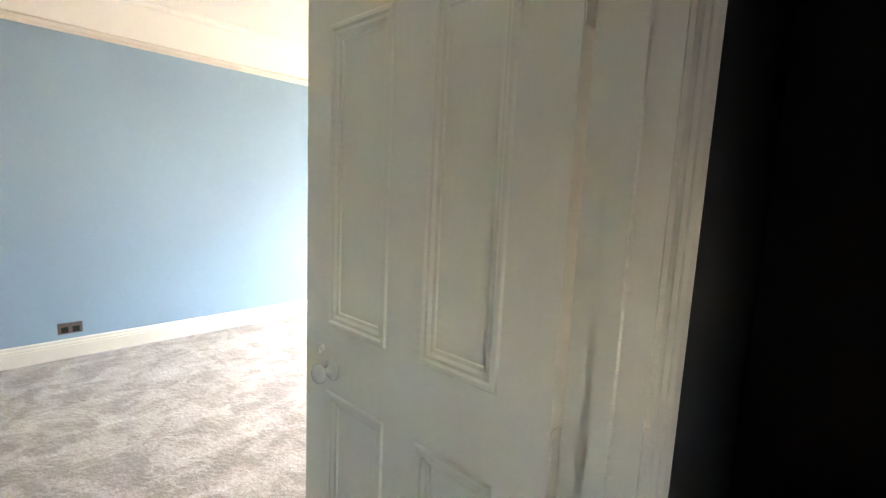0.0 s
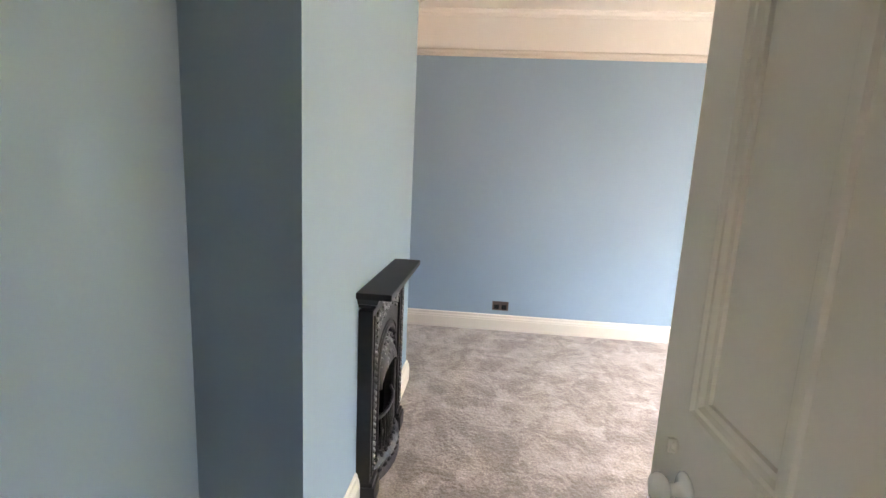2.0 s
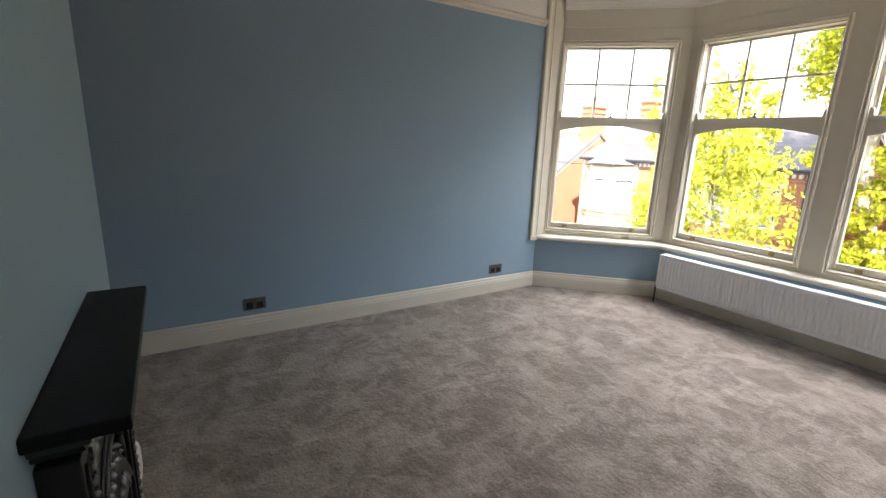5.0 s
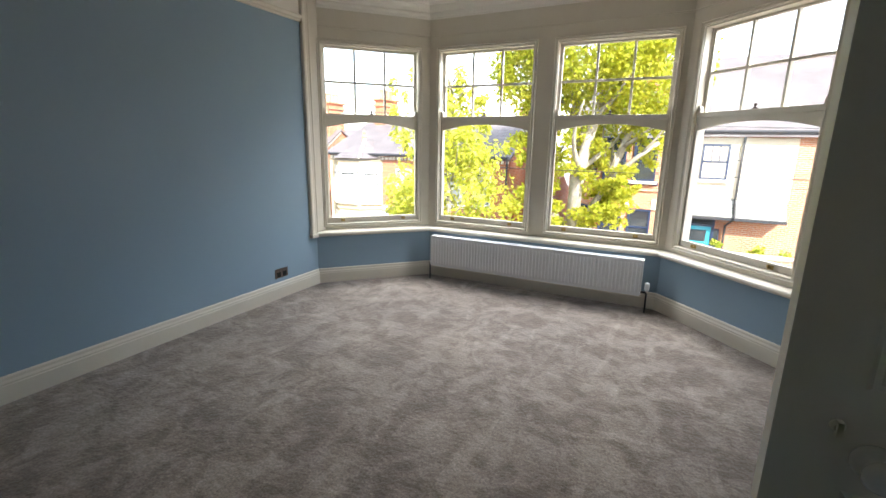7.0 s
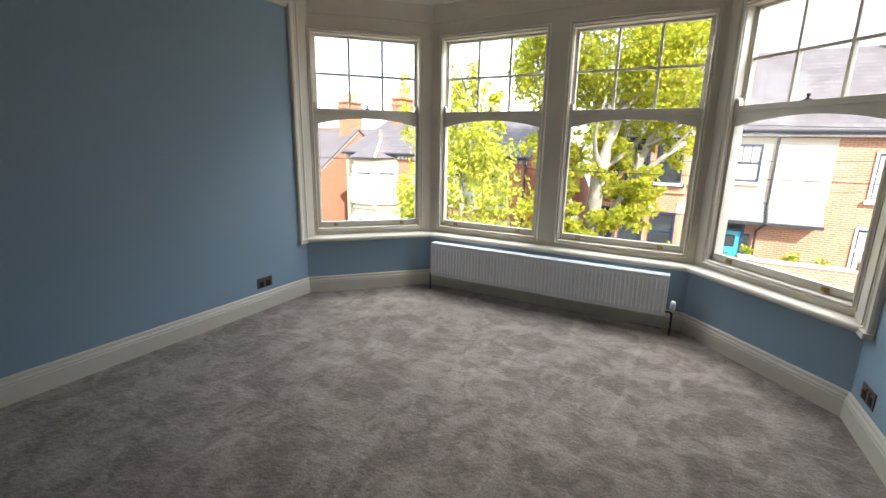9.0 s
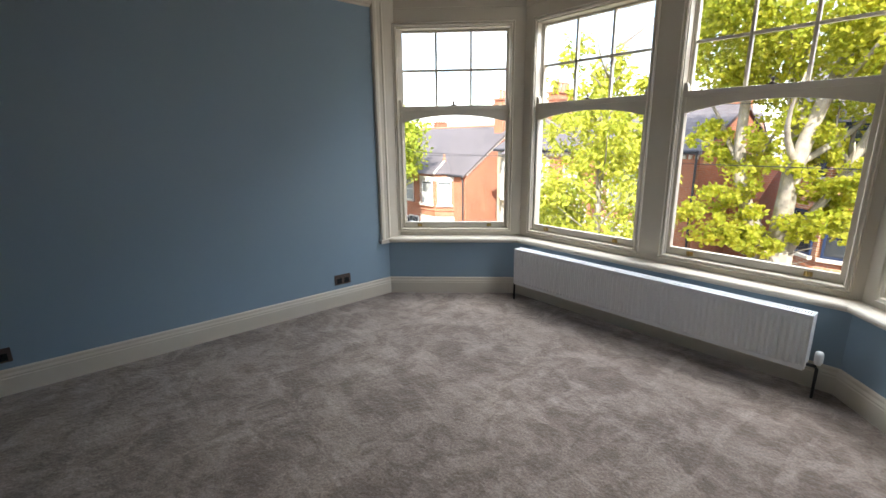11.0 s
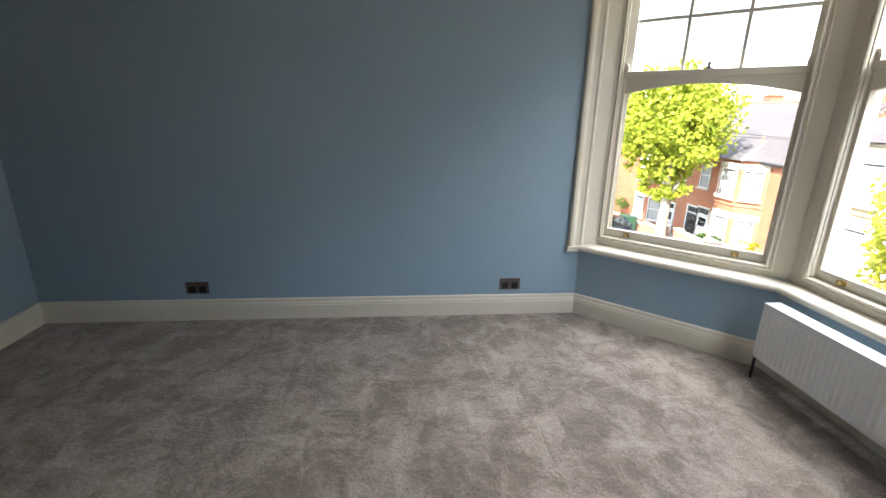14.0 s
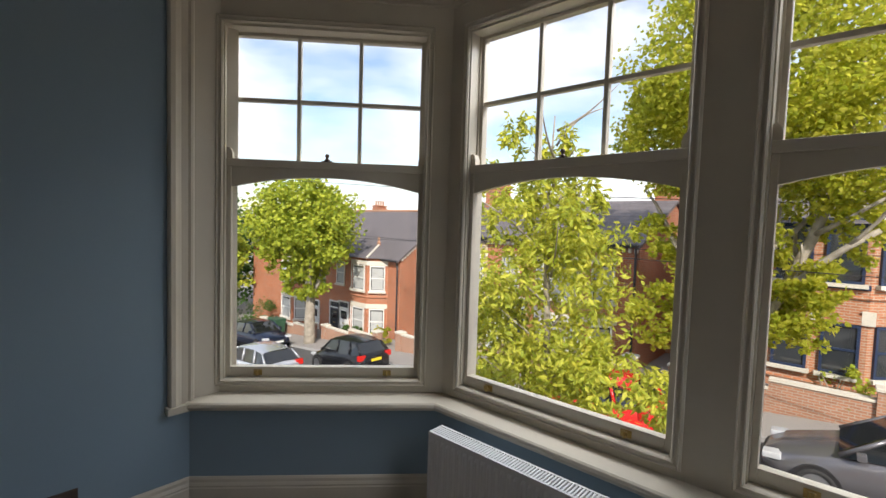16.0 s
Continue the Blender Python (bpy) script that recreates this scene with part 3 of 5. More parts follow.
arc = [(0, 0), (0, 0.010), (0.010, 0.014), (0.030, 0.014), (0.036, 0.020), (0.060, 0.020), (0.066, 0.026), (0.080, 0.032), (0.096, 0.030), (0.100, 0.020), (0.100, 0)]
for side, d in ((1, HX + 0.020), (-1, 0.0)):
    bm = bmesh.new()
    pts = [(0, OY1 + 0.004, 0), (0, OY1 + 0.004, OZ + 0.004), (0, OY0 - 0.004, OZ + 0.004), (0, OY0 - 0.004, 0)]
    if side > 0:
        sweep(bm, pts[::-1], [(u, v) for u, v in arc], (1, 0, 0))
    else:
        sweep(bm, pts, [(u, v * 0.7) for u, v in arc], (-1, 0, 0))
    for v in bm.verts:
        v.co.x += door_wall_x(v.co.y) + d
    structure("architrave", bm, DOORPAINT, "cream moulded door architrave", "door frame")

door = thing("door_1", pose(-1.235, 0.667, 0.012), "cream painted four-panel door standing open into the room", "door", kind="structure")
DW, DH, DT = 0.82, 2.02, 0.044
xs = (0.0, 0.118, 0.358, 0.485, 0.694, DW)
zs = (0.0, 0.21, 0.915, 1.122, 1.91, DH)
for x0, x1 in ((xs[0], xs[1]), (xs[4], xs[5])):
    part("stile", boxes((x0, x1, 0, DT, 0, DH)), DOORPAINT, door)
for z0, z1 in ((zs[0], zs[1]), (zs[2], zs[3]), (zs[4], zs[5])):
    part("rail", boxes((xs[1], xs[4], 0, DT, z0, z1)), DOORPAINT, door)
for z0, z1 in ((zs[1], zs[2]), (zs[3], zs[4])):
    part("muntin", boxes((xs[2], xs[3], 0, DT, z0, z1)), DOORPAINT, door)
    for x0, x1 in ((xs[1], xs[2]), (xs[3], xs[4])):
        pn = part("panel", boxes((x0, x1, 0.014, DT - 0.014, z0, z1)), DOORPAINT, door)
        for yy, ny in ((0.0, -1), (DT, 1)):
            bm = bmesh.new()
            loop = [(x0, yy, z0), (x0, yy, z1), (x1, yy, z1), (x1, yy, z0)]
            prof = [(0.008, 0.0), (0.003, 0.005), (-0.006, 0.006), (-0.012, 0.001), (-0.020, 0.001), (-0.026, -0.006), (-0.034, -0.008), (-0.036, -0.015), (0.008, -0.004)]
            sweep(bm, loop if ny < 0 else loop[::-1], prof, (0, ny, 0), closed=True)
            part("moulding", bm, DOORPAINT, pn)
for yy, rx in ((0.0, 90), (DT, -90)):
    bm = bmesh.new()
    lathe(bm, [(0.031, 0), (0.031, 0.004), (0.026, 0.008), (0.014, 0.010), (0.011, 0.020), (0.012, 0.030), (0.020, 0.032), (0.027, 0.040), (0.027, 0.048), (0.021, 0.056), (0.009, 0.060)], pose(0.140, yy, 0.99, rx), 24)
    part("knob", bm, PORCELAIN, door, "cream porcelain door knob", smooth=True)
bm = bmesh.new()
lathe(bm, [(0.011, 0), (0.011, 0.004), (0.007, 0.010)], pose(0.086, 0, 1.042, 90), 14)
box(bm, 0.082, 0.090, -0.016, -0.003, 1.028, 1.054)
part("thumb_turn", bm, CREAM, door, "small painted thumb turn")
for z in (0.22, 1.0, 1.78):
    bm = boxes((DW - 0.002, DW + 0.003, 0.004, DT - 0.004, z, z + 0.09))
    tube(bm, [(DW + 0.006, DT + 0.004, z), (DW + 0.006, DT + 0.004, z + 0.09)], [0.006, 0.006], 8)
    part("hinge", bm, DOORPAINT, door, "painted butt hinge")


# ---------------------------------------------------------------- fireplace
def fireplace():
    fp = thing("fireplace", pose(-2.54, breast_y(-2.54), 0, 0, 0, math.degrees(math.atan2(YB1 - YB0, BX1 - BX0))), "black cast-iron bedroom fireplace with an arched opening and floral relief", "fireplace")
    part("mantel_shelf", boxes((-0.400, 0.400, 0.0, 0.152, 0.985, 1.013)), SLATE_TOP, fp, "smooth black mantel shelf", bevel=0.004)
    bm = bmesh.new()
    sweep(bm, [(0.372, 0.0, 0), (0.372, 0.090, 0), (-0.372, 0.090, 0), (-0.372, 0.0, 0)],
          [(0.09, 0.935), (0.022, 0.935), (0.014, 0.942), (0.016, 0.950), (0.006, 0.956), (0.0, 0.970), (-0.008, 0.985), (0.09, 0.985)])
    part("bed_moulding", bm, IRON, fp)
    for sx in (-1, 1):
        x0, x1 = sorted((sx * 0.262, sx * 0.357))
        pil = part("pilaster", boxes((x0, x1, 0, 0.066, 0.10, 0.925)), IRON, fp, bevel=0.005)
        part("plinth_block", boxes((x0 - 0.006, x1 + 0.006, 0, 0.090, 0.0, 0.085), (x0 - 0.002, x1 + 0.002, 0, 0.080, 0.085, 0.108)), IRON, pil, bevel=0.004)
        bm = bmesh.new()
        xc = (x0 + x1) / 2
        box(bm, xc - 0.030, xc - 0.022, 0.064, 0.072, 0.13, 0.90)
        box(bm, xc + 0.022, xc + 0.030, 0.064, 0.072, 0.13, 0.90)
        part("fillet", bm, IRON, pil, bevel=0.002)
        bm = bmesh.new()
        for k in range(24):
            z = 0.15 + 0.0315 * k
            lathe(bm, [(0.010, 0.0), (0.013, 0.005), (0.009, 0.011), (0.003, 0.014)], pose(xc, 0.065, z, -90), 8)
            for s in (-1, 1):
                lathe(bm, [(0.005, 0.0), (0.006, 0.003), (0.002, 0.006)], pose(xc + s * 0.013, 0.065, z + 0.016, -90), 6)
        part("bead_ornament", bm, BRIGHTIRON, pil, "worn bright row of cast beads", smooth=True)
        bm = bmesh.new()
        for k in range(7):
            a = 2 * math.pi * k / 7
            lathe(bm, [(0.016, 0.0), (0.017, 0.006), (0.010, 0.012), (0.003, 0.014)], pose(xc - sx * 0.105 + 0.027 * math.cos(a), 0.052, 0.845 + 0.027 * math.sin(a), -90), 8)
        lathe(bm, [(0.014, 0.0), (0.014, 0.012), (0.006, 0.018)], pose(xc - sx * 0.105, 0.052, 0.845, -90), 10)
        for k in range(5):
            a = radians(200 + 35 * k)
            lathe(bm, [(0.010, 0.0), (0.009, 0.006), (0.003, 0.010)], pose(xc - sx * (0.105 + 0.050 * math.cos(a)), 0.052, 0.845 + 0.052 * math.sin(a), -90), 6)
        part("rosette", bm, BRIGHTIRON, fp, "cast flower relief with worn highlights", smooth=True)
    bm = bmesh.new()
    rng = np.random.default_rng(3)
    for k in range(70):
        x = rng.uniform(-0.13, 0.13)
        z = 0.855 + rng.uniform(-0.045, 0.05) * (0.5 + abs(x) / 0.13 * 0.5)
        s = rng.uniform(0.006, 0.013)
        lathe(bm, [(s, 0.0), (s * 1.05, 0.004), (s * 0.5, 0.009), (0.001, 0.011)], pose(x, 0.051, z, -90), 7)
    tagged(part("frieze_relief", bm, BRIGHTIRON, fp, "cast floral relief with worn highlights", smooth=True), kind="stuff")
    # plate with the arched opening
    hw, spring, rise, top = 0.196, 0.565, 0.165, 0.925
    bm = bmesh.new()
    k = 18
    line = [(-hw, 0.0)] + [(-hw * math.cos(math.pi * i / k), spring + rise * math.sin(math.pi * i / k)) for i in range(k + 1)] + [(hw, 0.0)]
    outer = [(-0.262, 0.0)] + [(-0.262 + 0.524 * i / k, top) if 0 < i < k else ((-0.262 if i == 0 else 0.262), spring if False else top) for i in range(k + 1)] + [(0.262, 0.0)]
    fr = [[bm.verts.new((x, yy, z)) for x, z in ln] for ln in (line, outer) for yy in (0.052, 0.0)]
    for i in range(len(line) - 1):
        bm.faces.new((fr[0][i], fr[0][i + 1], fr[2][i + 1], fr[2][i]))
        bm.faces.new((fr[0][i + 1], fr[0][i], fr[1][i], fr[1][i + 1]))
    part("arch_plate", bm, IRON, fp)
    for r, w in ((0.0, 0.011), (0.030, 0.006)):
        bm = bmesh.new()
        tube(bm, [(x * (1 + r / hw), 0.053, z + (r if 0 < i < len(line) - 1 else 0)) for i, (x, z) in enumerate(line)], [w] * len(line), 8)
        part("arch_rim", bm, IRON, fp, smooth=True)
    # hood filling the head of the arch
    bm = bmesh.new()
    rows = []
    for j in range(7):
        f = j / 6
        rows.append([bm.verts.new((-hw * 0.97 * math.cos(math.pi * i / k) * (1 - 0.06 * f), 0.030 + 0.045 * math.sin(math.pi * f * 0.6), spring - 0.085 + (rise + 0.075) * math.sin(math.pi * i / k) * (1 - f) + 0.055 * math.sin(math.pi * i / k) * f)) for i in range(k + 1)])
    for a, b in zip(rows, rows[1:]):
        for i in range(k):
            bm.faces.new((a[i], a[i + 1], b[i + 1], b[i]))
    part("hood", bm, IRON, fp, smooth=True)
    bm = bmesh.new()
    for k2 in range(11):
        a = radians(20 + 14 * k2)
        for rr, s in ((0.075, 0.018), (0.115, 0.014), (0.148, 0.009)):
            lathe(bm, [(s, 0.0), (s * 1.05, 0.006), (s * 0.5, 0.013), (0.002, 0.016)], pose(rr * 1.05 * math.cos(a), 0.064 if rr < 0.1 else 0.050, spring - 0.05 + rr * 1.2 * math.sin(a), -90, 0, 0), 7)
    part("hood_relief", bm, BRIGHTIRON, fp, "burnished floral relief on the hood", smooth=True)
    # firebox
    bm = boxes((-0.284, -0.200, -0.28, 0.0, 0.0, 0.86), (0.200, 0.284, -0.28, 0.0, 0.0, 0.86), (-0.200, 0.200, -0.30, -0.25, 0.0, 0.86), (-0.200, 0.200, -0.25, 0.0, 0.78, 0.86), (-0.200, 0.200, -0.25, 0.0, 0.0, 0.03))
    part("firebox", bm, SOOT_AND_HOLES, fp, "sooty firebox")
    # basket and ash front
    gr = thing("grate", Matrix(), "", "")
    gr.parent = fp
    for z, r in ((0.315, 0.010), (0.125, 0.010)):
        bm = bmesh.new()
        tube(bm, [(-0.19, 0.040, z), (-0.13, 0.065, z), (-0.05, 0.080, z), (0.05, 0.080, z), (0.13, 0.065, z), (0.19, 0.040, z)], [r] * 6, 8)
        part("grate_rail", bm, IRON, gr, smooth=True)
    for i in range(11):
        x = -0.165 + 0.033 * i
        yy = 0.080 - 0.040 * (abs(x) / 0.19) ** 2
        bm = bmesh.new()
        tube(bm, [(x, yy, 0.125), (x, yy + 0.006, 0.22), (x, yy, 0.315), (x, yy - 0.004, 0.335)], [0.0055, 0.0055, 0.0055, 0.002], 6)
        part("grate_bar", bm, IRON, gr, smooth=True)
    bm = bmesh.new()
    cols = []
    for i in range(13):
        x = -0.235 + 0.47 * i / 12
        bul = 0.125 - 0.055 * (abs(x) / 0.235) ** 2
        wave = 0.012 * math.cos(x * 40)
        cols.append([bm.verts.new((x, yy, z)) for yy, z in ((0.03, 0.0), (bul - 0.02, 0.0), (bul, 0.020), (bul - 0.018, 0.060), (bul - 0.004, 0.095 + wave * 0.4), (bul - 0.03, 0.128 + wave), (0.03, 0.128 + wave))])
    for a, b in zip(cols, cols[1:]):
        for j in range(7):
            bm.faces.new((a[j], b[j], b[(j + 1) % 7], a[(j + 1) % 7]))
    bm.faces.new(cols[0])
    bm.faces.new(cols[-1][::-1])
    part("ash_front", bm, IRON, fp, "bulging cast ash pan front")
    bm = bmesh.new()
    for i in range(9):
        x = -0.19 + 0.0475 * i
        yy = 0.103 - 0.055 * (abs(x) / 0.235) ** 2
        lathe(bm, [(0.016, 0.0), (0.018, 0.008), (0.010, 0.018), (0.003, 0.022)], pose(x, yy, 0.066, -90), 8)
        lathe(bm, [(0.012, 0.0), (0.013, 0.006), (0.004, 0.016)], pose(x + 0.02, yy - 0.01, 0.125, -60), 7)
    tagged(part("ash_relief", bm, IRON, fp, smooth=True), kind="stuff")
    return fp


fireplace()


# ---------------------------------------------------------------- radiator
def radiator():
    L, H = 2.176, 0.334
    rad = thing("radiator", pose(-2.64, 4.086, 0.166), "long white ribbed panel radiator under the bay window", "radiator")
    for name, y, s in (("front_panel", 0.0, 1), ("back_panel", 0.100, -1)):
        bm = bmesh.new()
        n = 65
        rows = []
        for z, f in ((0.0, 0.0), (0.022, 0.0), (0.040, 1.0), (H - 0.040, 1.0), (H - 0.022, 0.0), (H, 0.0)):
            row = []
            for i in range(n * 4 + 1):
                u = i / 4 % 1
                prof = (0.0, 1.0, 1.0, 0.0)[i % 4] if i < n * 4 else 0.0
                row.append(bm.verts.new((-L / 2 + 0.006 + (L - 0.012) * i / (n * 4), y + s * (0.006 - 0.006 * prof * f), z)))
            rows.append(row)
        for a, b in zip(rows, rows[1:]):
            for i in range(n * 4):
                bm.faces.new((a[i], a[i + 1], b[i + 1], b[i]))
        part(name, bm, RADWHITE, rad)
    for sx in (-1, 1):
        x0, x1 = sorted((sx * (L / 2 - 0.006), sx * (L / 2 + 0.001)))
        part("side_panel", boxes((x0, x1, 0.002, 0.100, 0.012, H + 0.004)), RADWHITE, rad, bevel=0.002)
    gr = part("top_grille", boxes((-L / 2 + 0.006, L / 2 - 0.006, 0.004, 0.016, H - 0.004, H + 0.004), (-L / 2 + 0.006, L / 2 - 0.006, 0.086, 0.098, H - 0.004, H + 0.004)), RADWHITE, rad)
    bm = bmesh.new()
    for i in range(150):
        x = -L / 2 + 0.014 + (L - 0.028) * i / 149
        box(bm, x - 0.0042, x + 0.0042, 0.016, 0.086, H - 0.003, H + 0.003)
    tagged(part("grille_slats", bm, RADWHITE, gr), kind="stuff")
    part("badge", boxes((0.30, 0.36, 0.035, 0.065, H + 0.003, H + 0.006)), RADWHITE, rad)
    part("core", boxes((-L / 2 + 0.02, L / 2 - 0.02, 0.02, 0.08, 0.01, H - 0.03)), material("radiator_fins", (0.30, 0.31, 0.32), 0.6), rad)
    for x in (-0.7, 0.7):
        part("bracket", boxes((x - 0.02, x + 0.02, 0.098, 0.208, 0.03, 0.26)), RADWHITE, rad)
    bm = bmesh.new()
    x = L / 2 + 0.050
    tube(bm, [(L / 2 - 0.01, 0.05, 0.03), (x - 0.012, 0.05, 0.03), (x, 0.05, 0.018), (x, 0.05, -0.166)], [0.010, 0.010, 0.009, 0.008], 10)
    part("pipe", bm, COPPERPIPE, rad, "dark metal radiator pipe", smooth=True)
    bm = bmesh.new()
    x = -L / 2 - 0.028
    tube(bm, [(-L / 2 + 0.01, 0.05, 0.03), (x + 0.012, 0.05, 0.03), (x, 0.05, 0.018), (x, 0.05, -0.166)], [0.010, 0.010, 0.009, 0.008], 10)
    part("pipe", bm, COPPERPIPE, rad, "dark metal radiator pipe", smooth=True)
    bm = bmesh.new()
    lathe(bm, [(0.014, 0), (0.018, 0.01), (0.021, 0.015), (0.022, 0.055), (0.019, 0.075), (0.010, 0.080)], pose(L / 2 + 0.050, 0.05, 0.045), 14)
    part("valve", bm, RADWHITE, rad, "white thermostatic valve head", smooth=True)


radiator()


# ---------------------------------------------------------------- sockets
def socket(m):
    """Double switched socket: local y points out of the wall."""
    s = thing("wall_socket", m, "dark bronze double wall socket above the skirting board", "wall socket", "double sockets")
    part("plate", boxes((-0.080, 0.080, 0, 0.006, -0.046, 0.046)), BRONZE, s, bevel=0.002)
    for sx in (-1, 1):
        ins = part("insert", boxes((sx * 0.037 - 0.024, sx * 0.037 + 0.024, 0.005, 0.0075, -0.036, 0.012)), DARKHOLE, s, "black socket insert")
        # no holes are cut: near-black blocks carry the shade of the pin holes
        for x, z, w, h in ((0, 0.0, 0.004, 0.008), (-0.011, -0.020, 0.007, 0.004), (0.011, -0.020, 0.007, 0.004)):
            part("pin_hole", boxes((sx * 0.037 + x - w / 2, sx * 0.037 + x + w / 2, 0.0065, 0.0082, z - h / 2, z + h / 2)), SOOT_AND_HOLES, ins)
        part("switch", boxes((sx * 0.020 - 0.008, sx * 0.020 + 0.008, 0.005, 0.011, 0.016, 0.034)), BRONZE, s, bevel=0.0015)
    return s


first = socket(pose(XW, 0.542, 0.250, 0, 0, -90))
copy_thing(first, pose(XW, 2.86, 0.245, 0, 0, -90))
copy_thing(first, pose(door_wall_x(3.19), 3.19, 0.245, 0, 0, math.degrees(ang)))


# ---------------------------------------------------------------- outside: ground
def gz(x):
    """Street level: the road falls away to the left."""
    return -3.15 + 0.102 * max(min(x + 0.5, 12), -46)


ASPHALT = material("asphalt", (0.085, 0.083, 0.082), 0.9, second=(0.06, 0.06, 0.06), scale=0.8, bump=0.5, bump_scale=60, distance=0.01)
PAVING = material("paving_slabs", (0.30, 0.28, 0.26), 0.9, second=(0.24, 0.22, 0.21), scale=0.7, bump=0.3, bump_scale=30)
KERB = material("granite_kerb", (0.33, 0.32, 0.31), 0.85, bump=0.3, bump_scale=40)
REDBRICK = brick_material("red_brick", ((0.50, 0.155, 0.065), (0.40, 0.115, 0.05)), (0.44, 0.31, 0.22))
REDBRICK2 = brick_material("orange_brick", ((0.52, 0.21, 0.10), (0.42, 0.16, 0.075)), (0.48, 0.40, 0.32))
GARDENBRICK = brick_material("garden_brick", ((0.46, 0.22, 0.13), (0.36, 0.17, 0.10)), (0.42, 0.36, 0.30))
YELLOWBRICK = brick_material("buff_brick", ((0.54, 0.43, 0.26), (0.46, 0.36, 0.21)), (0.5, 0.45, 0.36))
SLATE = brick_material("grey_slates", ((0.17, 0.15, 0.155), (0.13, 0.115, 0.12)), (0.07, 0.065, 0.065), size=(0.3, 0.16), gap=0.008, rough=0.7)
SLATEHUNG = brick_material("hung_slates", ((0.30, 0.31, 0.29), (0.24, 0.25, 0.23)), (0.12, 0.12, 0.12), size=(0.3, 0.14), gap=0.008, rough=0.75)
RIDGE = material("ridge_tile", (0.40, 0.22, 0.14), 0.85, bump=0.3)
STONE = material("painted_stone", (0.62, 0.58, 0.50), 0.8, second=(0.54, 0.50, 0.43), scale=2, bump=0.2)
RENDER_ = material("pale_render", (0.60, 0.53, 0.42), 0.85, second=(0.54, 0.47, 0.37), scale=1, bump=0.2)
WHITEPAINT = material("white_window_paint", (0.68, 0.68, 0.66), 0.5)
NAVY = material("navy_window_paint", (0.018, 0.032, 0.075), 0.4, second=(0.024, 0.04, 0.09), scale=4)
TEAL = material("turquoise_door_paint", (0.045, 0.36, 0.46), 0.4, second=(0.04, 0.33, 0.43), scale=4)
IRONPIPE = material("dark_gutter", (0.03, 0.03, 0.035), 0.5)
FARGLASS = material("dark_window_glass", (0.035, 0.04, 0.045), 0.04, spec=0.9, bump=0.01)
NET = material("net_curtain", (0.42, 0.43, 0.42), 0.9, second=(0.30, 0.31, 0.31), scale=9)

xs_g = [-400, -46.5, -36, -28, -20, -12, -4, 4, 11.5, 400]


def street_strip(name, y0, y1, z, mat, label, category, depth=0.0, kind="structure"):
    bm = bmesh.new()
    rows = [[bm.verts.new((x, yy, gz(x) + zz)) for x in xs_g] for yy, zz in ((y0, z - depth), (y0, z), (y1, z), (y1, z - depth))]
    for a, b in list(zip(rows, rows[1:])) if depth else [(rows[1], rows[2])]:
        for i in range(len(xs_g) - 1):
            bm.faces.new((a[i], a[i + 1], b[i + 1], b[i]))
    return tagged(part(name, bm, mat), label, category, "", kind)


street_strip("ground", -400, 400, -0.02, PAVING, "grey paved and earthy ground", "ground")
street_strip("road", 8.7, 15.5, 0.0, ASPHALT, "grey asphalt street", "road")
street_strip("pavement", 15.62, 17.55, 0.10, PAVING, "pale pavement of concrete slabs", "pavement", 0.1)
street_strip("kerb", 15.5, 15.62, 0.11, KERB, "granite kerb along the pavement", "kerb", 0.12)
street_strip("pavement_near", 6.0, 8.58, 0.10, PAVING, "pale pavement of concrete slabs", "pavement", 0.1)
street_strip("kerb_near", 8.58, 8.7, 0.11, KERB, "granite kerb along the pavement", "kerb", 0.12)


# ---------------------------------------------------------------- outside: houses
def far_window(house, m, w, h, mat, sill=True, net=True, split=0.5, lights=0):
    """A sash window on a house: local x along the wall, y out of it, z up from the sill."""
    win = thing("window", m, "", "")
    win.parent = house
    f = 0.07
    part("frame", boxes((-w / 2, -w / 2 + f, -0.04, 0.03, 0, h), (w / 2 - f, w / 2, -0.04, 0.03, 0, h), (-w / 2 + f, w / 2 - f, -0.04, 0.03, h - f, h), (-w / 2 + f, w / 2 - f, -0.04, 0.03, 0, f), (-w / 2 + f, w / 2 - f, -0.03, 0.02, h * split - 0.03, h * split + 0.03)), mat, win)
    part("pane", boxes((-w / 2 + f, w / 2 - f, -0.02, -0.012, f, h * split - 0.03)), FARGLASS, win)
    part("pane", boxes((-w / 2 + f, w / 2 - f, -0.02, -0.012, h * split + 0.03, h - f)), FARGLASS, win)
    for i in range(lights):
        x = -w / 2 + f + (w - 2 * f) * (i + 1) / (lights + 1)
        part("glazing_bar", boxes((x - 0.015, x + 0.015, -0.02, 0.012, h * split + 0.03, h - f)), mat, win)
    if net:
        part("curtain", boxes((-w / 2 + f + 0.05, w / 2 - f - 0.05, -0.0105, -0.008, f + 0.03, h * 0.9)), NET, win)
    if sill:
        part("sill", boxes((-w / 2 - 0.08, w / 2 + 0.08, -0.02, 0.12, -0.11, -0.005)), STONE, win)
    return win


def gable_roof(x0, x1, y0, y1, ze, zr, over=0.3, th=0.12):
    bm = bmesh.new()
    ym = (y0 + y1) / 2
    k = (zr - ze) / (ym - y0)
    sec = [(y0 - over, ze - k * over), (ym, zr), (y1 + over, ze - k * over), (y1 + over, ze - k * over + th), (ym, zr + th), (y0 - over, ze - k * over + th)]
    a, b = ([bm.verts.new((x, y, z)) for y, z in sec] for x in (x0 - 0.12, x1 + 0.12))
    bm.faces.new(a)
    bm.faces.new(b[::-1])
    for i in range(6):
        j = (i + 1) % 6
        bm.faces.new((a[i], b[i], b[j], a[j]))
    return bm


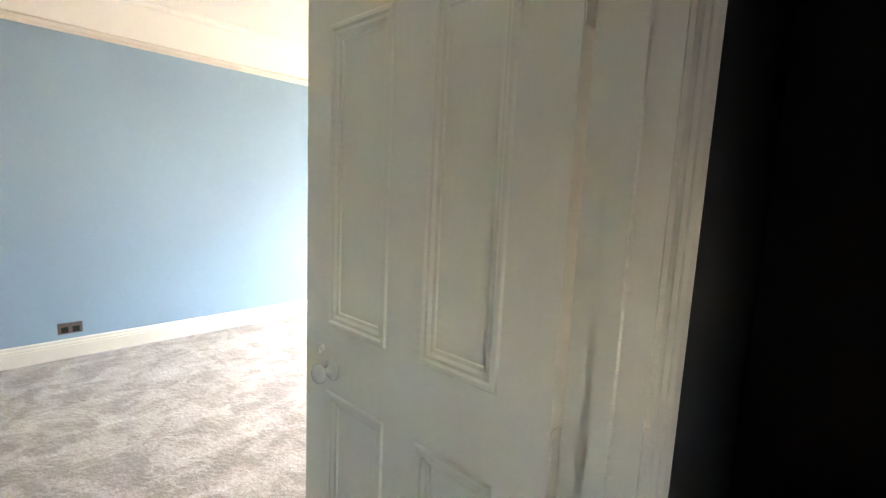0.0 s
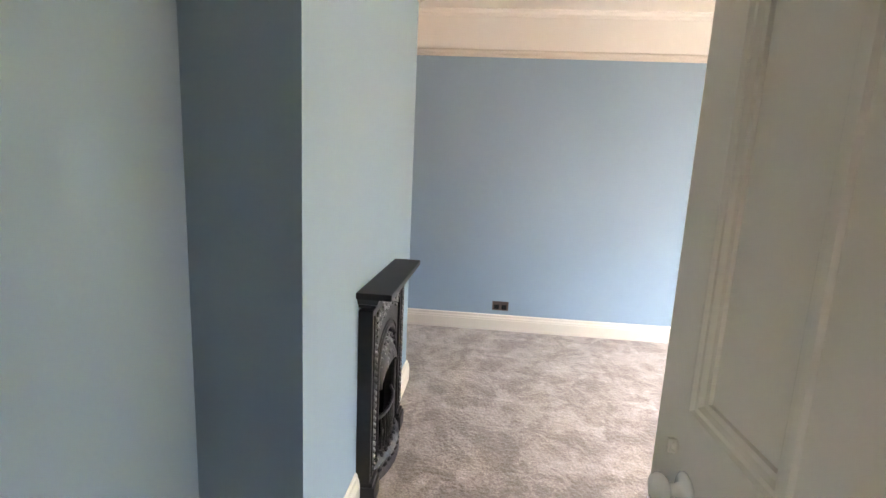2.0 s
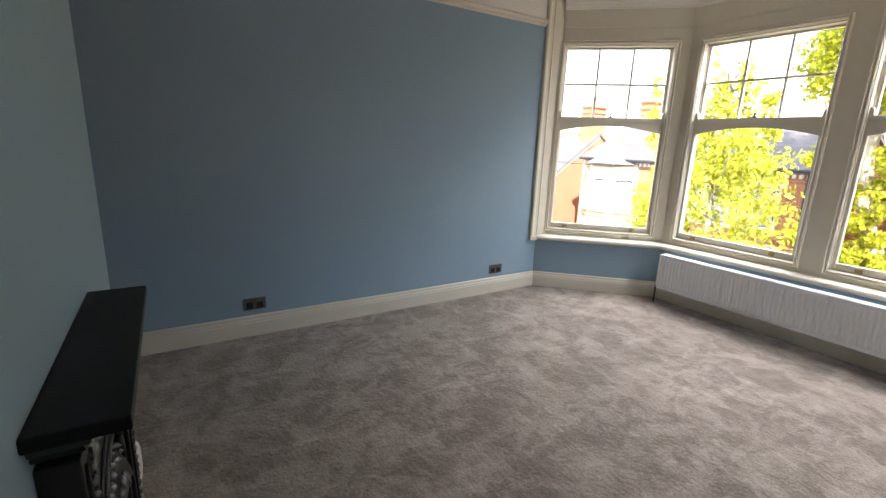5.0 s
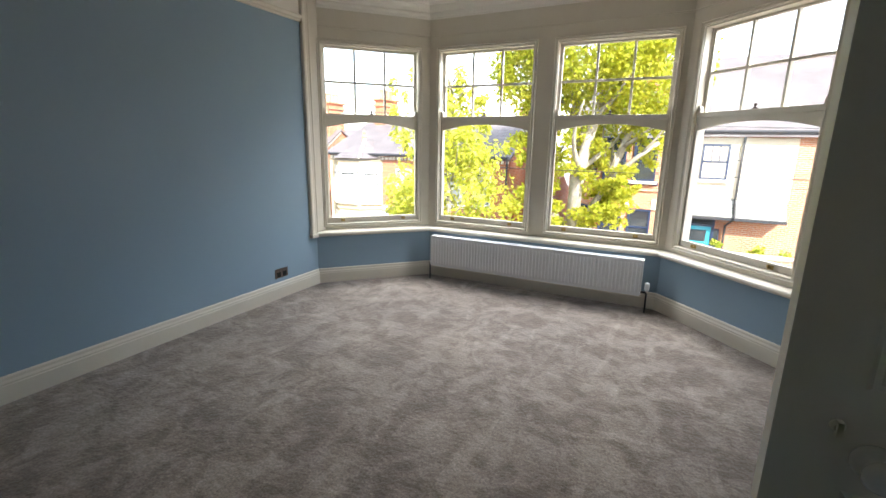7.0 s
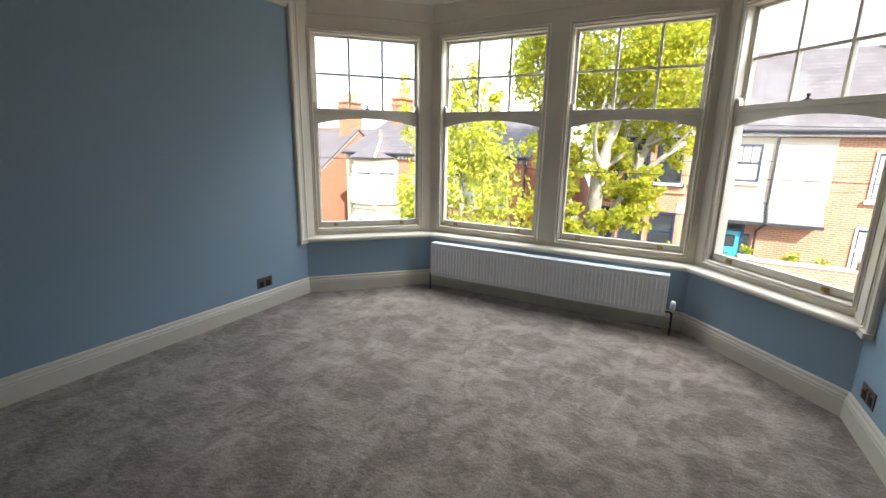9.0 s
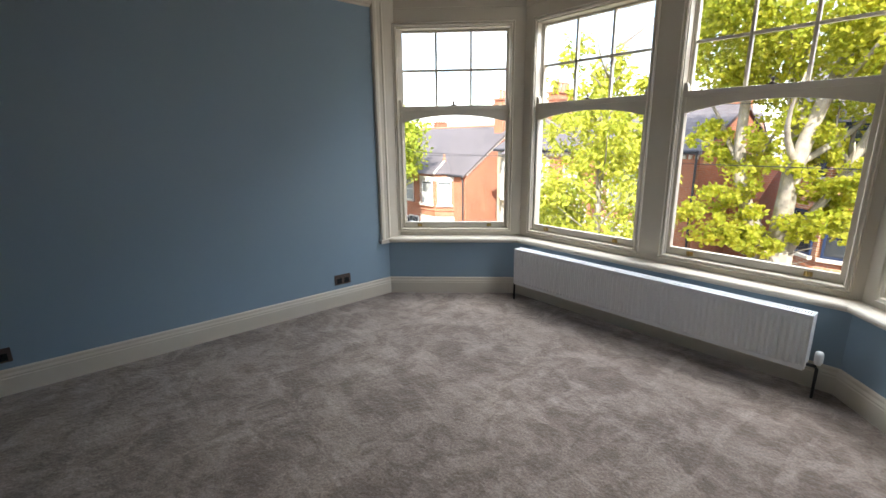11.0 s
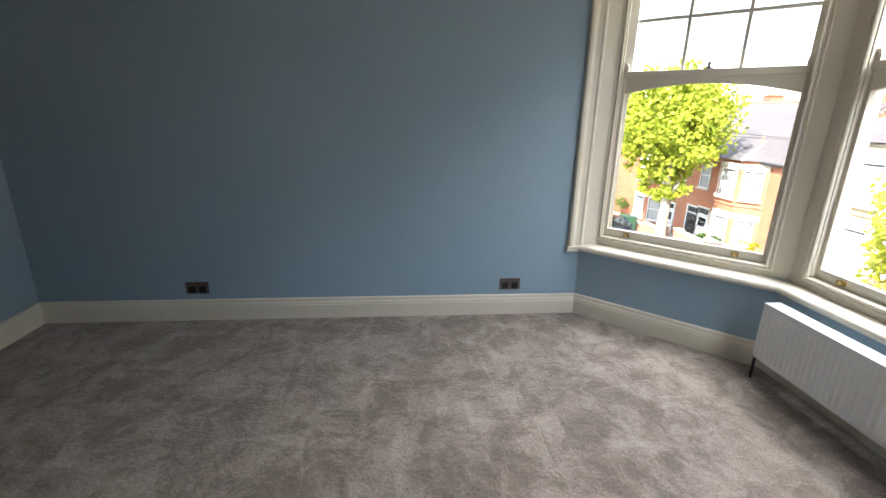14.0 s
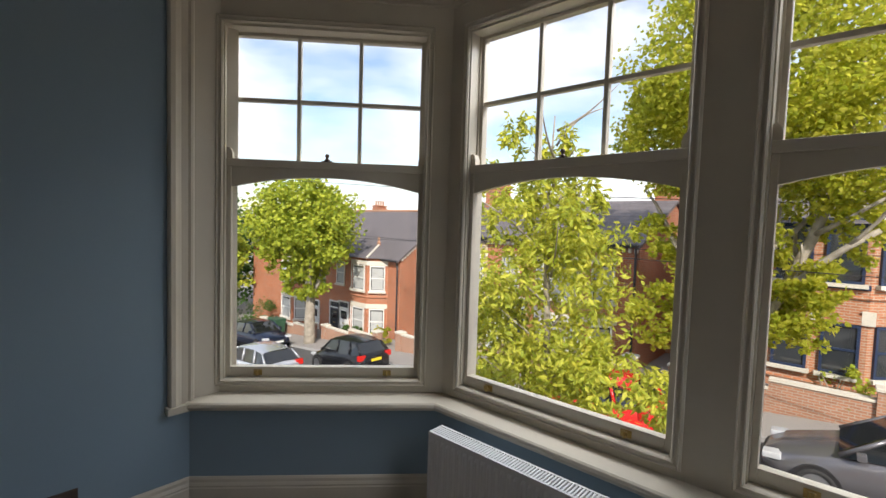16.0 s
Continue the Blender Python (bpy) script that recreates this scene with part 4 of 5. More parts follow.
def gable_wall(x0, x1, y0, y1, z0, ze, zr):
    bm = bmesh.new()
    ym = (y0 + y1) / 2
    sec = [(y0, z0), (y1, z0), (y1, ze), (ym, zr), (y0, ze)]
    a, b = ([bm.verts.new((x, y, z)) for y, z in sec] for x in (x0, x1))
    bm.faces.new(a[::-1])
    bm.faces.new(b)
    for i in range(5):
        j = (i + 1) % 5
        bm.faces.new((a[i], a[j], b[j], b[i]))
    return bm


def chimney(house, x, y, z0, z1, mat=None, pots=4):
    st = part("chimney", boxes((x - 0.35, x + 0.35, y - 0.75, y + 0.75, z0, z1), (x - 0.42, x + 0.42, y - 0.82, y + 0.82, z1 - 0.35, z1 - 0.2), (x - 0.45, x + 0.45, y - 0.85, y + 0.85, z1, z1 + 0.1)), mat or REDBRICK, house)
    for i in range(pots):
        bm = bmesh.new()
        lathe(bm, [(0.13, 0), (0.11, 0.05), (0.10, 0.45), (0.13, 0.5), (0.12, 0.55)], pose(x, y - 0.55 + 1.1 * i / max(pots - 1, 1), z1 + 0.1), 10)
        part("chimney_pot", bm, RIDGE, st)


def canted_bay(house, x0, x1, yf, d, c, z0, z1, mat, wmat, rows, roof=None, lights=0, net=True, band=True):
    """A bay on the wall y = yf that stands d metres forward with corners cut by c. rows: sill height and window height of each storey."""
    pts = [(x0, yf), (x0 + c, yf - d), (x1 - c, yf - d), (x1, yf)]
    bm = bmesh.new()
    prism(bm, [(x0, yf + 0.1), *pts, (x1, yf + 0.1)], z0, z1)
    bay = part("bay", bm, mat, house)
    for zs_, h in rows:
        for a, b in zip(pts, pts[1:]):
            a, b = Vector(a), Vector(b)
            e = b - a
            w = e.length - 0.34
            n = 2 if w > 1.7 else 1
            for i in range(n):
                cpos = a + e * ((i + 0.5) / n)
                t_ = math.degrees(math.atan2(e.y, e.x))
                far_window(bay, pose(cpos.x, cpos.y, zs_, 0, 0, t_) @ pose(0, 0, 0, 0, 0, 180) @ pose(0, 0.05, 0), w / n - (0.1 if n > 1 else 0), h, wmat, net=net, lights=lights)
        bm = bmesh.new()
        if not band and zs_ > -1:
            part("navy_band", boxes((x0 + c, x1 - c, yf - d - 0.05, yf - d - 0.004, zs_ - 0.16, zs_ - 0.02)), NAVY, bay)
        sweep(bm, [(*p, zs_ + h + 0.02) for p in pts][::-1], [(-0.02, 0), (0.06, 0), (0.06, 0.26), (-0.02, 0.26)])
        part("lintel_band", bm, STONE if band else (NAVY if zs_ > -1 else mat), bay)
        bm = bmesh.new()
        sweep(bm, [(*p, zs_ - 0.42) for p in pts][::-1], [(-0.02, 0), (0.05, 0.0), (0.08, 0.05), (0.05, 0.10), (-0.02, 0.10)])
        part("string_course", bm, mat, bay)
    if roof:
        bm = bmesh.new()
        o = 0.22
        ring = [bm.verts.new((x, y, z1 + 0.05)) for x, y in ((x0 - o, yf + 0.1), (x0 + c - o * 0.6, yf - d - o), (x1 - c + o * 0.6, yf - d - o), (x1 + o, yf + 0.1))]
        apex = bm.verts.new(((x0 + x1) / 2, yf + 0.6, roof))
        back = bm.verts.new(((x0 + x1) / 2, yf + 2.4, roof))
        for i in range(3):
            bm.faces.new((ring[i], ring[i + 1], apex))
        bm.faces.new((ring[3], back, apex))
        bm.faces.new((ring[0], apex, back))
        part("bay_roof", bm, SLATE, bay)
        bm = bmesh.new()
        lathe(bm, [(0.16, 0), (0.10, 0.1), (0.13, 0.2), (0.05, 0.32), (0.09, 0.42), (0.02, 0.55)], pose((x0 + x1) / 2, yf + 0.6, roof - 0.08), 8)
        part("finial", bm, RIDGE, bay)
        bm = bmesh.new()
        tube(bm, [((x1 - c + 0.2), yf - d - o, z1 + 0.10), ((x0 + x1) / 2 + 0.12, yf + 0.5, roof - 0.02)], [0.07, 0.07], 6)
        part("hip_flashing", bm, STONE, bay)
    return bay


def front_door(house, m, mat, frame_mat, w=0.95, h=2.1):
    d = thing("door", m, "", "")
    d.parent = house
    part("frame", boxes((-w / 2 - 0.1, -w / 2, -0.05, 0.05, 0, h + 0.5), (w / 2, w / 2 + 0.1, -0.05, 0.05, 0, h + 0.5), (-w / 2, w / 2, -0.05, 0.05, h, h + 0.08), (-w / 2, w / 2, -0.05, 0.05, h + 0.42, h + 0.5)), frame_mat, d)
    part("leaf", boxes((-w / 2, w / 2, -0.03, 0.02, 0, h)), mat, d)
    part("fanlight", boxes((-w / 2, w / 2, -0.02, 0.0, h + 0.08, h + 0.42)), FARGLASS, d)
    part("glazing", boxes((-w / 2 + 0.15, w / 2 - 0.15, 0.0, 0.025, h * 0.66, h * 0.92)), FARGLASS, d)
    part("letterbox", boxes((-0.14, 0.14, 0.02, 0.03, h * 0.5, h * 0.5 + 0.06)), BRASS, d)
    for sx in (-1, 1):
        x0, x1 = sorted((sx * 0.06, sx * (w / 2 - 0.12)))
        part("panel", boxes((x0, x1, 0.015, 0.028, 0.2, h * 0.44)), mat, d)
    return d


def quoins(house, x, y, z0, z1):
    z, k = z0, 0
    while z < z1:
        w = 0.34 if k % 2 else 0.22
        part("quoin", boxes((x - w / 2, x + w / 2, y - 0.03, y + 0.05, z, z + 0.28)), STONE, house)
        z, k = z + 0.31, k + 1


def house_end_terrace():
    x0, x1, yf, yb, ze, zr = -39.0, -20.65, 20.0, 28.5, -0.15, 2.65
    h = thing("house", pose(-0.6, 0, -0.43), "red brick end-of-terrace house with canted bay and slate roof", "house", "houses across the street")
    part("wall", gable_wall(x0, x1, yf, yb, -9, ze, zr), REDBRICK, h)
    part("roof", gable_roof(x0, x1, yf, yb, ze, zr), SLATE, h)
    bm = bmesh.new()
    tube(bm, [(x0, (yf + yb) / 2, zr + 0.12), (x1, (yf + yb) / 2, zr + 0.12)], [0.10, 0.10], 6)
    part("ridge", bm, RIDGE, h)
    ym = (yf + yb) / 2
    bm = bmesh.new()
    n = 22
    for i in range(n):
        f = (i + 0.5) / n
        yy, zz = yf + (ym - yf) * f, ze + (zr - ze) * f
        box(bm, x1 - 0.02, x1 + 0.09, yy - 0.06, yy + 0.06, zz - 0.16, zz - 0.02)
    tagged(part("dentils", bm, STONE, h), kind="stuff")
    chimney(h, x1 - 0.6, ym, zr - 0.6, zr + 1.7)
    canted_bay(h, -24.95, -21.7, yf, 0.85, 0.9, -9, -0.25, REDBRICK, WHITEPAINT, ((-2.15, 1.50), (-4.75, 1.55)), roof=0.55)
    canted_bay(h, -33.5, -30.2, yf, 0.85, 0.9, -9, -0.45, REDBRICK, WHITEPAINT, ((-2.5, 1.50), (-5.2, 1.55)), roof=0.45)
    for x, mat in ((-25.95, WHITEPAINT), (-27.0, IRONPIPE), (-29.4, WHITEPAINT)):
        front_door(h, pose(x, yf - 0.03, gz(x) - 0.05, 0, 0, 180), mat, WHITEPAINT, h=2.0)
    far_window(h, pose(-26.4, yf - 0.02, -2.2, 0, 0, 180), 0.9, 1.5, WHITEPAINT)
    far_window(h, pose(-28.6, yf - 0.02, -2.4, 0, 0, 180), 0.9, 1.5, WHITEPAINT)
    bm = bmesh.new()
    tube(bm, [(x1 - 0.25, yf - 0.10, ze - 0.15), (x1 - 0.12, yf - 0.12, ze - 0.6), (x1 - 0.12, yf - 0.12, -6)], [0.05] * 3, 6)
    part("downpipe", bm, IRONPIPE, h)
    bm = bmesh.new()
    tube(bm, [(x0, yf - 0.30, ze - 0.12), (x1, yf - 0.30, ze - 0.12)], [0.07, 0.07], 6)
    part("gutter", bm, IRONPIPE, h)


def house_middle():
    x0, x1, yf, yb, ze, zr = -18.6, -8.05, 20.0, 28.5, 0.95, 2.75
    h = thing("house", pose(0, 0, 0), "red brick double-fronted house with white bay windows and slate roof", "house", "houses across the street")
    part("wall", gable_wall(x0, x1, yf, yb, -8, ze, zr), REDBRICK, h)
    part("facing", boxes((x0, -16.6, yf - 0.025, yf - 0.004, -8, ze - 0.15)), YELLOWBRICK, h, "buff brick facing")
    part("roof", gable_roof(x0, x1, yf, yb, ze, zr), SLATE, h)
    ym = (yf + yb) / 2
    chimney(h, -17.6, ym, zr - 0.6, zr + 1.25)
    chimney(h, -8.7, ym + 1.2, zr - 1.2, zr + 0.9)
    canted_bay(h, -12.4, -8.8, yf, 0.85, 0.9, -8, 0.65, REDBRICK2, WHITEPAINT, ((-1.35, 1.55), (-3.75, 1.5)), roof=1.75)
    canted_bay(h, -18.25, -15.1, yf, 0.85, 0.9, -8, 0.65, YELLOWBRICK, WHITEPAINT, ((-1.6, 1.6), (-4.1, 1.6)), roof=1.7)
    front_door(h, pose(-13.4, yf - 0.03, -4.3, 0, 0, 180), NAVY, WHITEPAINT)
    front_door(h, pose(-14.45, yf - 0.03, -4.4, 0, 0, 180), WHITEPAINT, WHITEPAINT)
    far_window(h, pose(-13.75, yf - 0.02, -1.4, 0, 0, 180), 0.95, 1.6, WHITEPAINT)
    bm = bmesh.new()
    for i in range(46):
        x = x0 + 0.2 + (x1 - x0 - 0.3) * i / 45
        box(bm, x - 0.06, x + 0.06, yf - 0.14, yf - 0.027, ze - 0.32, ze - 0.15)
    tagged(part("dentils", bm, STONE, h), kind="stuff")
    bm = bmesh.new()
    tube(bm, [(x0, yf - 0.30, ze - 0.05), (x1, yf - 0.30, ze - 0.05)], [0.07, 0.07], 6)
    part("gutter", bm, IRONPIPE, h)
    bm = bmesh.new()
    tube(bm, [(x1 - 0.1, yf - 0.12, ze - 0.1), (x1 - 0.1, yf - 0.12, -4.5)], [0.05, 0.05], 6)
    part("downpipe", bm, IRONPIPE, h)
    # lower back addition seen past the corner
    part("side_extension", gable_wall(x1, x1 + 1.1, 24.0, 29.0, -6, -1.2, 0.0), REDBRICK, h)


def house_right():
    x0, x1, yf, yb, ze, zr = -5.3, 11.0, 20.0, 28.5, 2.15, 5.3
    h = thing("house", pose(0, 0, 0), "brick and render house with navy bay windows and turquoise door", "house", "houses across the street")
    part("wall", gable_wall(x0, x1, yf, yb, -7, ze, zr), REDBRICK2, h)
    part("render", boxes((-0.62, 2.6, yf - 0.03, yf - 0.004, -0.35, ze - 0.25)), RENDER_, h, "pale rendered upper wall")
    part("roof", gable_roof(x0, x1, yf, yb, ze, zr), SLATE, h)
    ym = (yf + yb) / 2
    chimney(h, -2.6, ym - 1.4, zr - 1.4, zr + 0.9)
    chimney(h, 5.0, ym, zr - 0.6, zr + 1.5)
    bay = canted_bay(h, -4.9, -0.80, yf, 0.9, 0.95, -7, 1.80, REDBRICK2, NAVY, ((0.22, 1.50), (-2.32, 1.42)), roof=2.9, lights=0, net=False, band=False)
    for x in (-3.95, -2.85, -1.75):
        part("keystone", boxes((x - 0.14, x + 0.14, yf - 0.97, yf - 0.90, -0.88, -0.50)), STONE, bay)
    far_window(h, pose(0.10, yf - 0.035, 0.34, 0, 0, 180), 0.92, 1.32, NAVY, net=False, lights=2)
    far_window(h, pose(4.2, yf - 0.02, -0.1, 0, 0, 180), 1.2, 1.6, WHITEPAINT)
    far_window(h, pose(4.2, yf - 0.02, -2.6, 0, 0, 180), 1.4, 1.6, WHITEPAINT)
    # hung-slate pent above the door
    bm = bmesh.new()
    a, b = ([bm.verts.new((x, y, z)) for y, z in ((yf, -0.36), (yf - 0.55, -1.02), (yf - 0.55, -1.10), (yf, -1.10))] for x in (-0.66, 2.55))
    bm.faces.new(a)
    bm.faces.new(b[::-1])
    for i in range(4):
        j = (i + 1) % 4
        bm.faces.new((a[i], b[i], b[j], a[j]))
    part("pent_roof", bm, SLATEHUNG, h)
    part("pent_fascia", boxes((-0.68, 2.57, yf - 0.58, yf - 0.551, -1.14, -1.02)), IRONPIPE, h)
    d = front_door(h, pose(-0.13, yf - 0.03, -3.25, 0, 0, 180), TEAL, NAVY, w=0.88, h=1.75)
    for x in (-0.73, 0.47):
        part("side_panel", boxes((x - 0.12, x + 0.12, yf - 0.06, yf - 0.02, -3.25, -1.55)), NAVY, h)
        part("side_light", boxes((x - 0.09, x + 0.09, yf - 0.07, yf - 0.061, -2.0, -1.6)), FARGLASS, h)
    bm = bmesh.new()
    tube(bm, [(0.95, yf - 0.10, ze - 0.2), (0.95, yf - 0.12, -0.4), (0.95, yf - 0.64, -1.05), (0.75, yf - 0.12, -1.4), (0.75, yf - 0.12, -3.2)], [0.045] * 5, 6)
    part("downpipe", bm, IRONPIPE, h)
    bm = bmesh.new()
    tube(bm, [(x0, yf - 0.30, ze - 0.05), (x1, yf - 0.30, ze - 0.05)], [0.07, 0.07], 6)
    part("gutter", bm, IRONPIPE, h)
    bm = bmesh.new()
    lathe(bm, [(0.03, 0), (0.07, 0.05), (0.07, 0.2), (0.02, 0.28)], pose(-1.02, yf - 0.12, -2.0), 8)
    part("wall_lantern", bm, IRONPIPE, h)


house_end_terrace()
house_middle()
house_right()


def garden_wall(x0, x1, y, h, mat=GARDENBRICK, label="low red brick garden wall with stone coping"):
    w = thing("garden_wall", pose(0, 0, 0), label, "wall", "garden walls")
    n = max(int((x1 - x0) / 2), 1)
    for i in range(n):
        a, b = x0 + (x1 - x0) * i / n, x0 + (x1 - x0) * (i + 1) / n
        z = gz((a + b) / 2)
        part("wall_section", boxes((a, b, y, y + 0.22, z - 0.4, z + h)), mat, w)
        part("coping", boxes((a - 0.0, b, y - 0.04, y + 0.26, z + h, z + h + 0.07)), mat if label.startswith("tall") else STONE, w)
    for x in (x0, x1):
        z = gz(x)
        part("pier", boxes((x - 0.19, x + 0.19, y - 0.08, y + 0.30, z - 0.4, z + h + 0.18)), mat, w)
        part("pier_cap", boxes((x - 0.23, x + 0.23, y - 0.12, y + 0.34, z + h + 0.18, z + h + 0.27)), STONE, w, bevel=0.02)


garden_wall(-6.0, -1.35, 17.6, 0.85)
garden_wall(0.35, 6.0, 17.6, 0.85)
garden_wall(-12.6, -7.4, 17.6, 0.95)
garden_wall(-18.6, -14.2, 17.6, 0.8)
garden_wall(-25.2, -20.4, 17.6, 0.7)
garden_wall(-33.0, -26.6, 17.6, 0.7)


# ---------------------------------------------------------------- outside: trees and hedges
BARK = material("pale_bark", (0.36, 0.32, 0.26), 0.9, second=(0.20, 0.17, 0.13), scale=5, amount=0.8, bump=0.8, bump_scale=14, distance=0.02)
LEAF_GREEN = leaf_material("lime_leaf", (0.22, 0.30, 0.03), (0.52, 0.54, 0.06), 0.4)
LEAF_YELLOW = leaf_material("sunlit_leaf", (0.36, 0.42, 0.04), (0.66, 0.62, 0.085), 0.72)
LEAF_YOUNG = leaf_material("drooping_leaf", (0.31, 0.37, 0.04), (0.64, 0.61, 0.085), 0.45)
LEAF_DARK = leaf_material("hedge_leaf", (0.035, 0.085, 0.015), (0.09, 0.16, 0.025), 0.3)


def leaves(name, clumps, mat, parent, rng, size, droop=False, kind="stuff", shape=2):
    """Leaves as small folded blades. clumps: centre, radii, number of leaves."""
    verts, faces = [], []
    for c, r, n in clumps:
        c = np.array(c, float)
        # sub-clumps give an uneven outline with gaps
        k = max(int(n / 45), 2)
        sub = rng.normal(size=(k, 3))
        sub = sub / np.linalg.norm(sub, axis=1)[:, None] * rng.uniform(0.35, 1.0, k)[:, None] ** 0.55
        own = rng.uniform(0.16, 0.30, k)
        for i in range(n):
            j = rng.integers(k)
            p = rng.normal(size=3)
            p = p / np.linalg.norm(p) * rng.uniform(0.2, 1) ** 0.5 * own[j] + sub[j]
            p = c + p * np.array(r)
            s = size * rng.uniform(0.6, 1.3)
            if droop:
                a = rng.uniform(0, 2 * np.pi)
                d = np.array([np.cos(a) * 0.55, np.sin(a) * 0.55, -rng.uniform(-0.1, 0.9)])
            else:
                d = rng.normal(size=3) * np.array([1, 1, 0.6]) + np.array([0, 0, -0.2])
            d = d / np.linalg.norm(d)
            w = np.cross(d, rng.normal(size=3))
            w = w / (np.linalg.norm(w) + 1e-6) * (0.20 if droop else 0.42)
            up = np.cross(w, d) * 0.35
            o = len(verts)
            verts += [tuple(p), tuple(p + (d * 0.5 + w + up) * s), tuple(p + d * s), tuple(p + (d * 0.5 - w + up) * s)]
            faces += [(o, o + 1, o + 2), (o, o + 2, o + 3)]
    me = bpy.data.meshes.new(name)
    me.from_pydata(verts, [], faces)
    me.materials.append(mat)
    ob = new(name, me)
    ob.parent = parent
    return tagged(ob, kind=kind)


def limb(bm, a, b, r0, r1, rng, bend=0.12, steps=6):
    a, b = Vector(a), Vector(b)
    L = (b - a).length
    pts, rad = [], []
    off = Vector(rng.normal(size=3)) * bend * L
    for i in range(steps + 1):
        f = i / steps
        pts.append(a.lerp(b, f) + off * math.sin(math.pi * f) * 0.5)
        rad.append(r0 + (r1 - r0) * f)
    tube(bm, pts, rad, 9)
    return pts


def street_tree_round():
    rng = np.random.default_rng(5)
    x, y = -24.8, 16.4
    g = gz(x) + 0.1
    t = thing("tree", pose(0, 0, 0), "round green street tree with a pale bare trunk", "tree", "street trees")
    bm = bmesh.new()
    limb(bm, (x, y, g - 0.2), (x + 0.05, y, g + 2.7), 0.34, 0.25, rng, 0.02)
    for dx, dy, dz in ((-1.2, 0.3, 2.6), (1.0, -0.4, 2.9), (0.1, 0.6, 3.6), (0.3, -0.9, 2.3)):
        limb(bm, (x + 0.05, y, g + 2.5), (x + dx, y + dy, g + 2.5 + dz), 0.17, 0.04, rng)
    part("trunk", bm, BARK, t, smooth=True)
    cl = [((x - 0.15, y, 1.3), (2.5, 2.4, 2.7), 5200), ((x - 1.3, y, 0.2), (1.6, 1.7, 2.0), 2000), ((x + 1.1, y - 0.2, 0.4), (1.5, 1.7, 2.1), 2000), ((x + 0.15, y, -1.9), (1.0, 1.0, 1.3), 1100), ((x, y, 2.5), (1.6, 1.6, 1.4), 1400)]
    leaves("crown", [((c_[0] - 0.6, c_[1], c_[2]), (r_[0] * 1.36, r_[1] * 1.2, r_[2]), int(n_ * 1.7)) for c_, r_, n_ in cl], LEAF_GREEN, t, rng, 0.23)


def street_tree_young():
    rng = np.random.default_rng(11)
    x, y = -6.0, 9.6
    g = gz(x)
    t = thing("tree", pose(0, 0, 0), "slender young tree with drooping yellow-green leaves", "tree", "street trees")
    bm = bmesh.new()
    limb(bm, (x, y, g - 0.2), (x - 0.1, y, g + 3.0), 0.075, 0.055, rng, 0.03)
    limb(bm, (x - 0.1, y, g + 3.0), (x - 0.15, y, 3.4), 0.055, 0.012, rng, 0.06)
    for i in range(22):
        z = g + 1.6 + 0.25 * i
        a = rng.uniform(0, 6.28)
        L = rng.uniform(0.8, 1.7) * (1.0 if i < 14 else 0.6)
        limb(bm, (x - 0.1, y, z), (x - 0.1 + L * math.cos(a), y + L * math.sin(a), z + L * 0.75), 0.028, 0.006, rng)
    part("trunk", bm, BARK, t, smooth=True)
    cl = [((x - 0.3, y, 0.2), (1.45, 1.2, 1.6), 2300), ((x - 0.35, y, -1.7), (1.45, 1.2, 1.5), 2100), ((x + 1.15, y - 0.1, -1.05), (0.95, 0.9, 0.8), 900), ((x - 1.0, y, -0.6), (0.8, 0.9, 1.5), 900), ((x - 0.1, y, 1.6), (1.15, 1.0, 0.9), 900),
          ((x - 1.5, y, 2.2), (0.24, 0.3, 1.0), 190), ((x - 1.0, y + 0.1, 2.6), (0.26, 0.3, 1.1), 240), ((x - 0.5, y, 2.6), (0.26, 0.3, 1.2), 240), ((x + 0.0, y, 2.5), (0.28, 0.3, 1.1), 220), ((x + 0.45, y, 2.1), (0.3, 0.3, 0.8), 190)]
    leaves("crown", [(c_, r_, int(n_ * 2.3)) for c_, r_, n_ in cl], LEAF_YOUNG, t, rng, 0.145, droop=True)


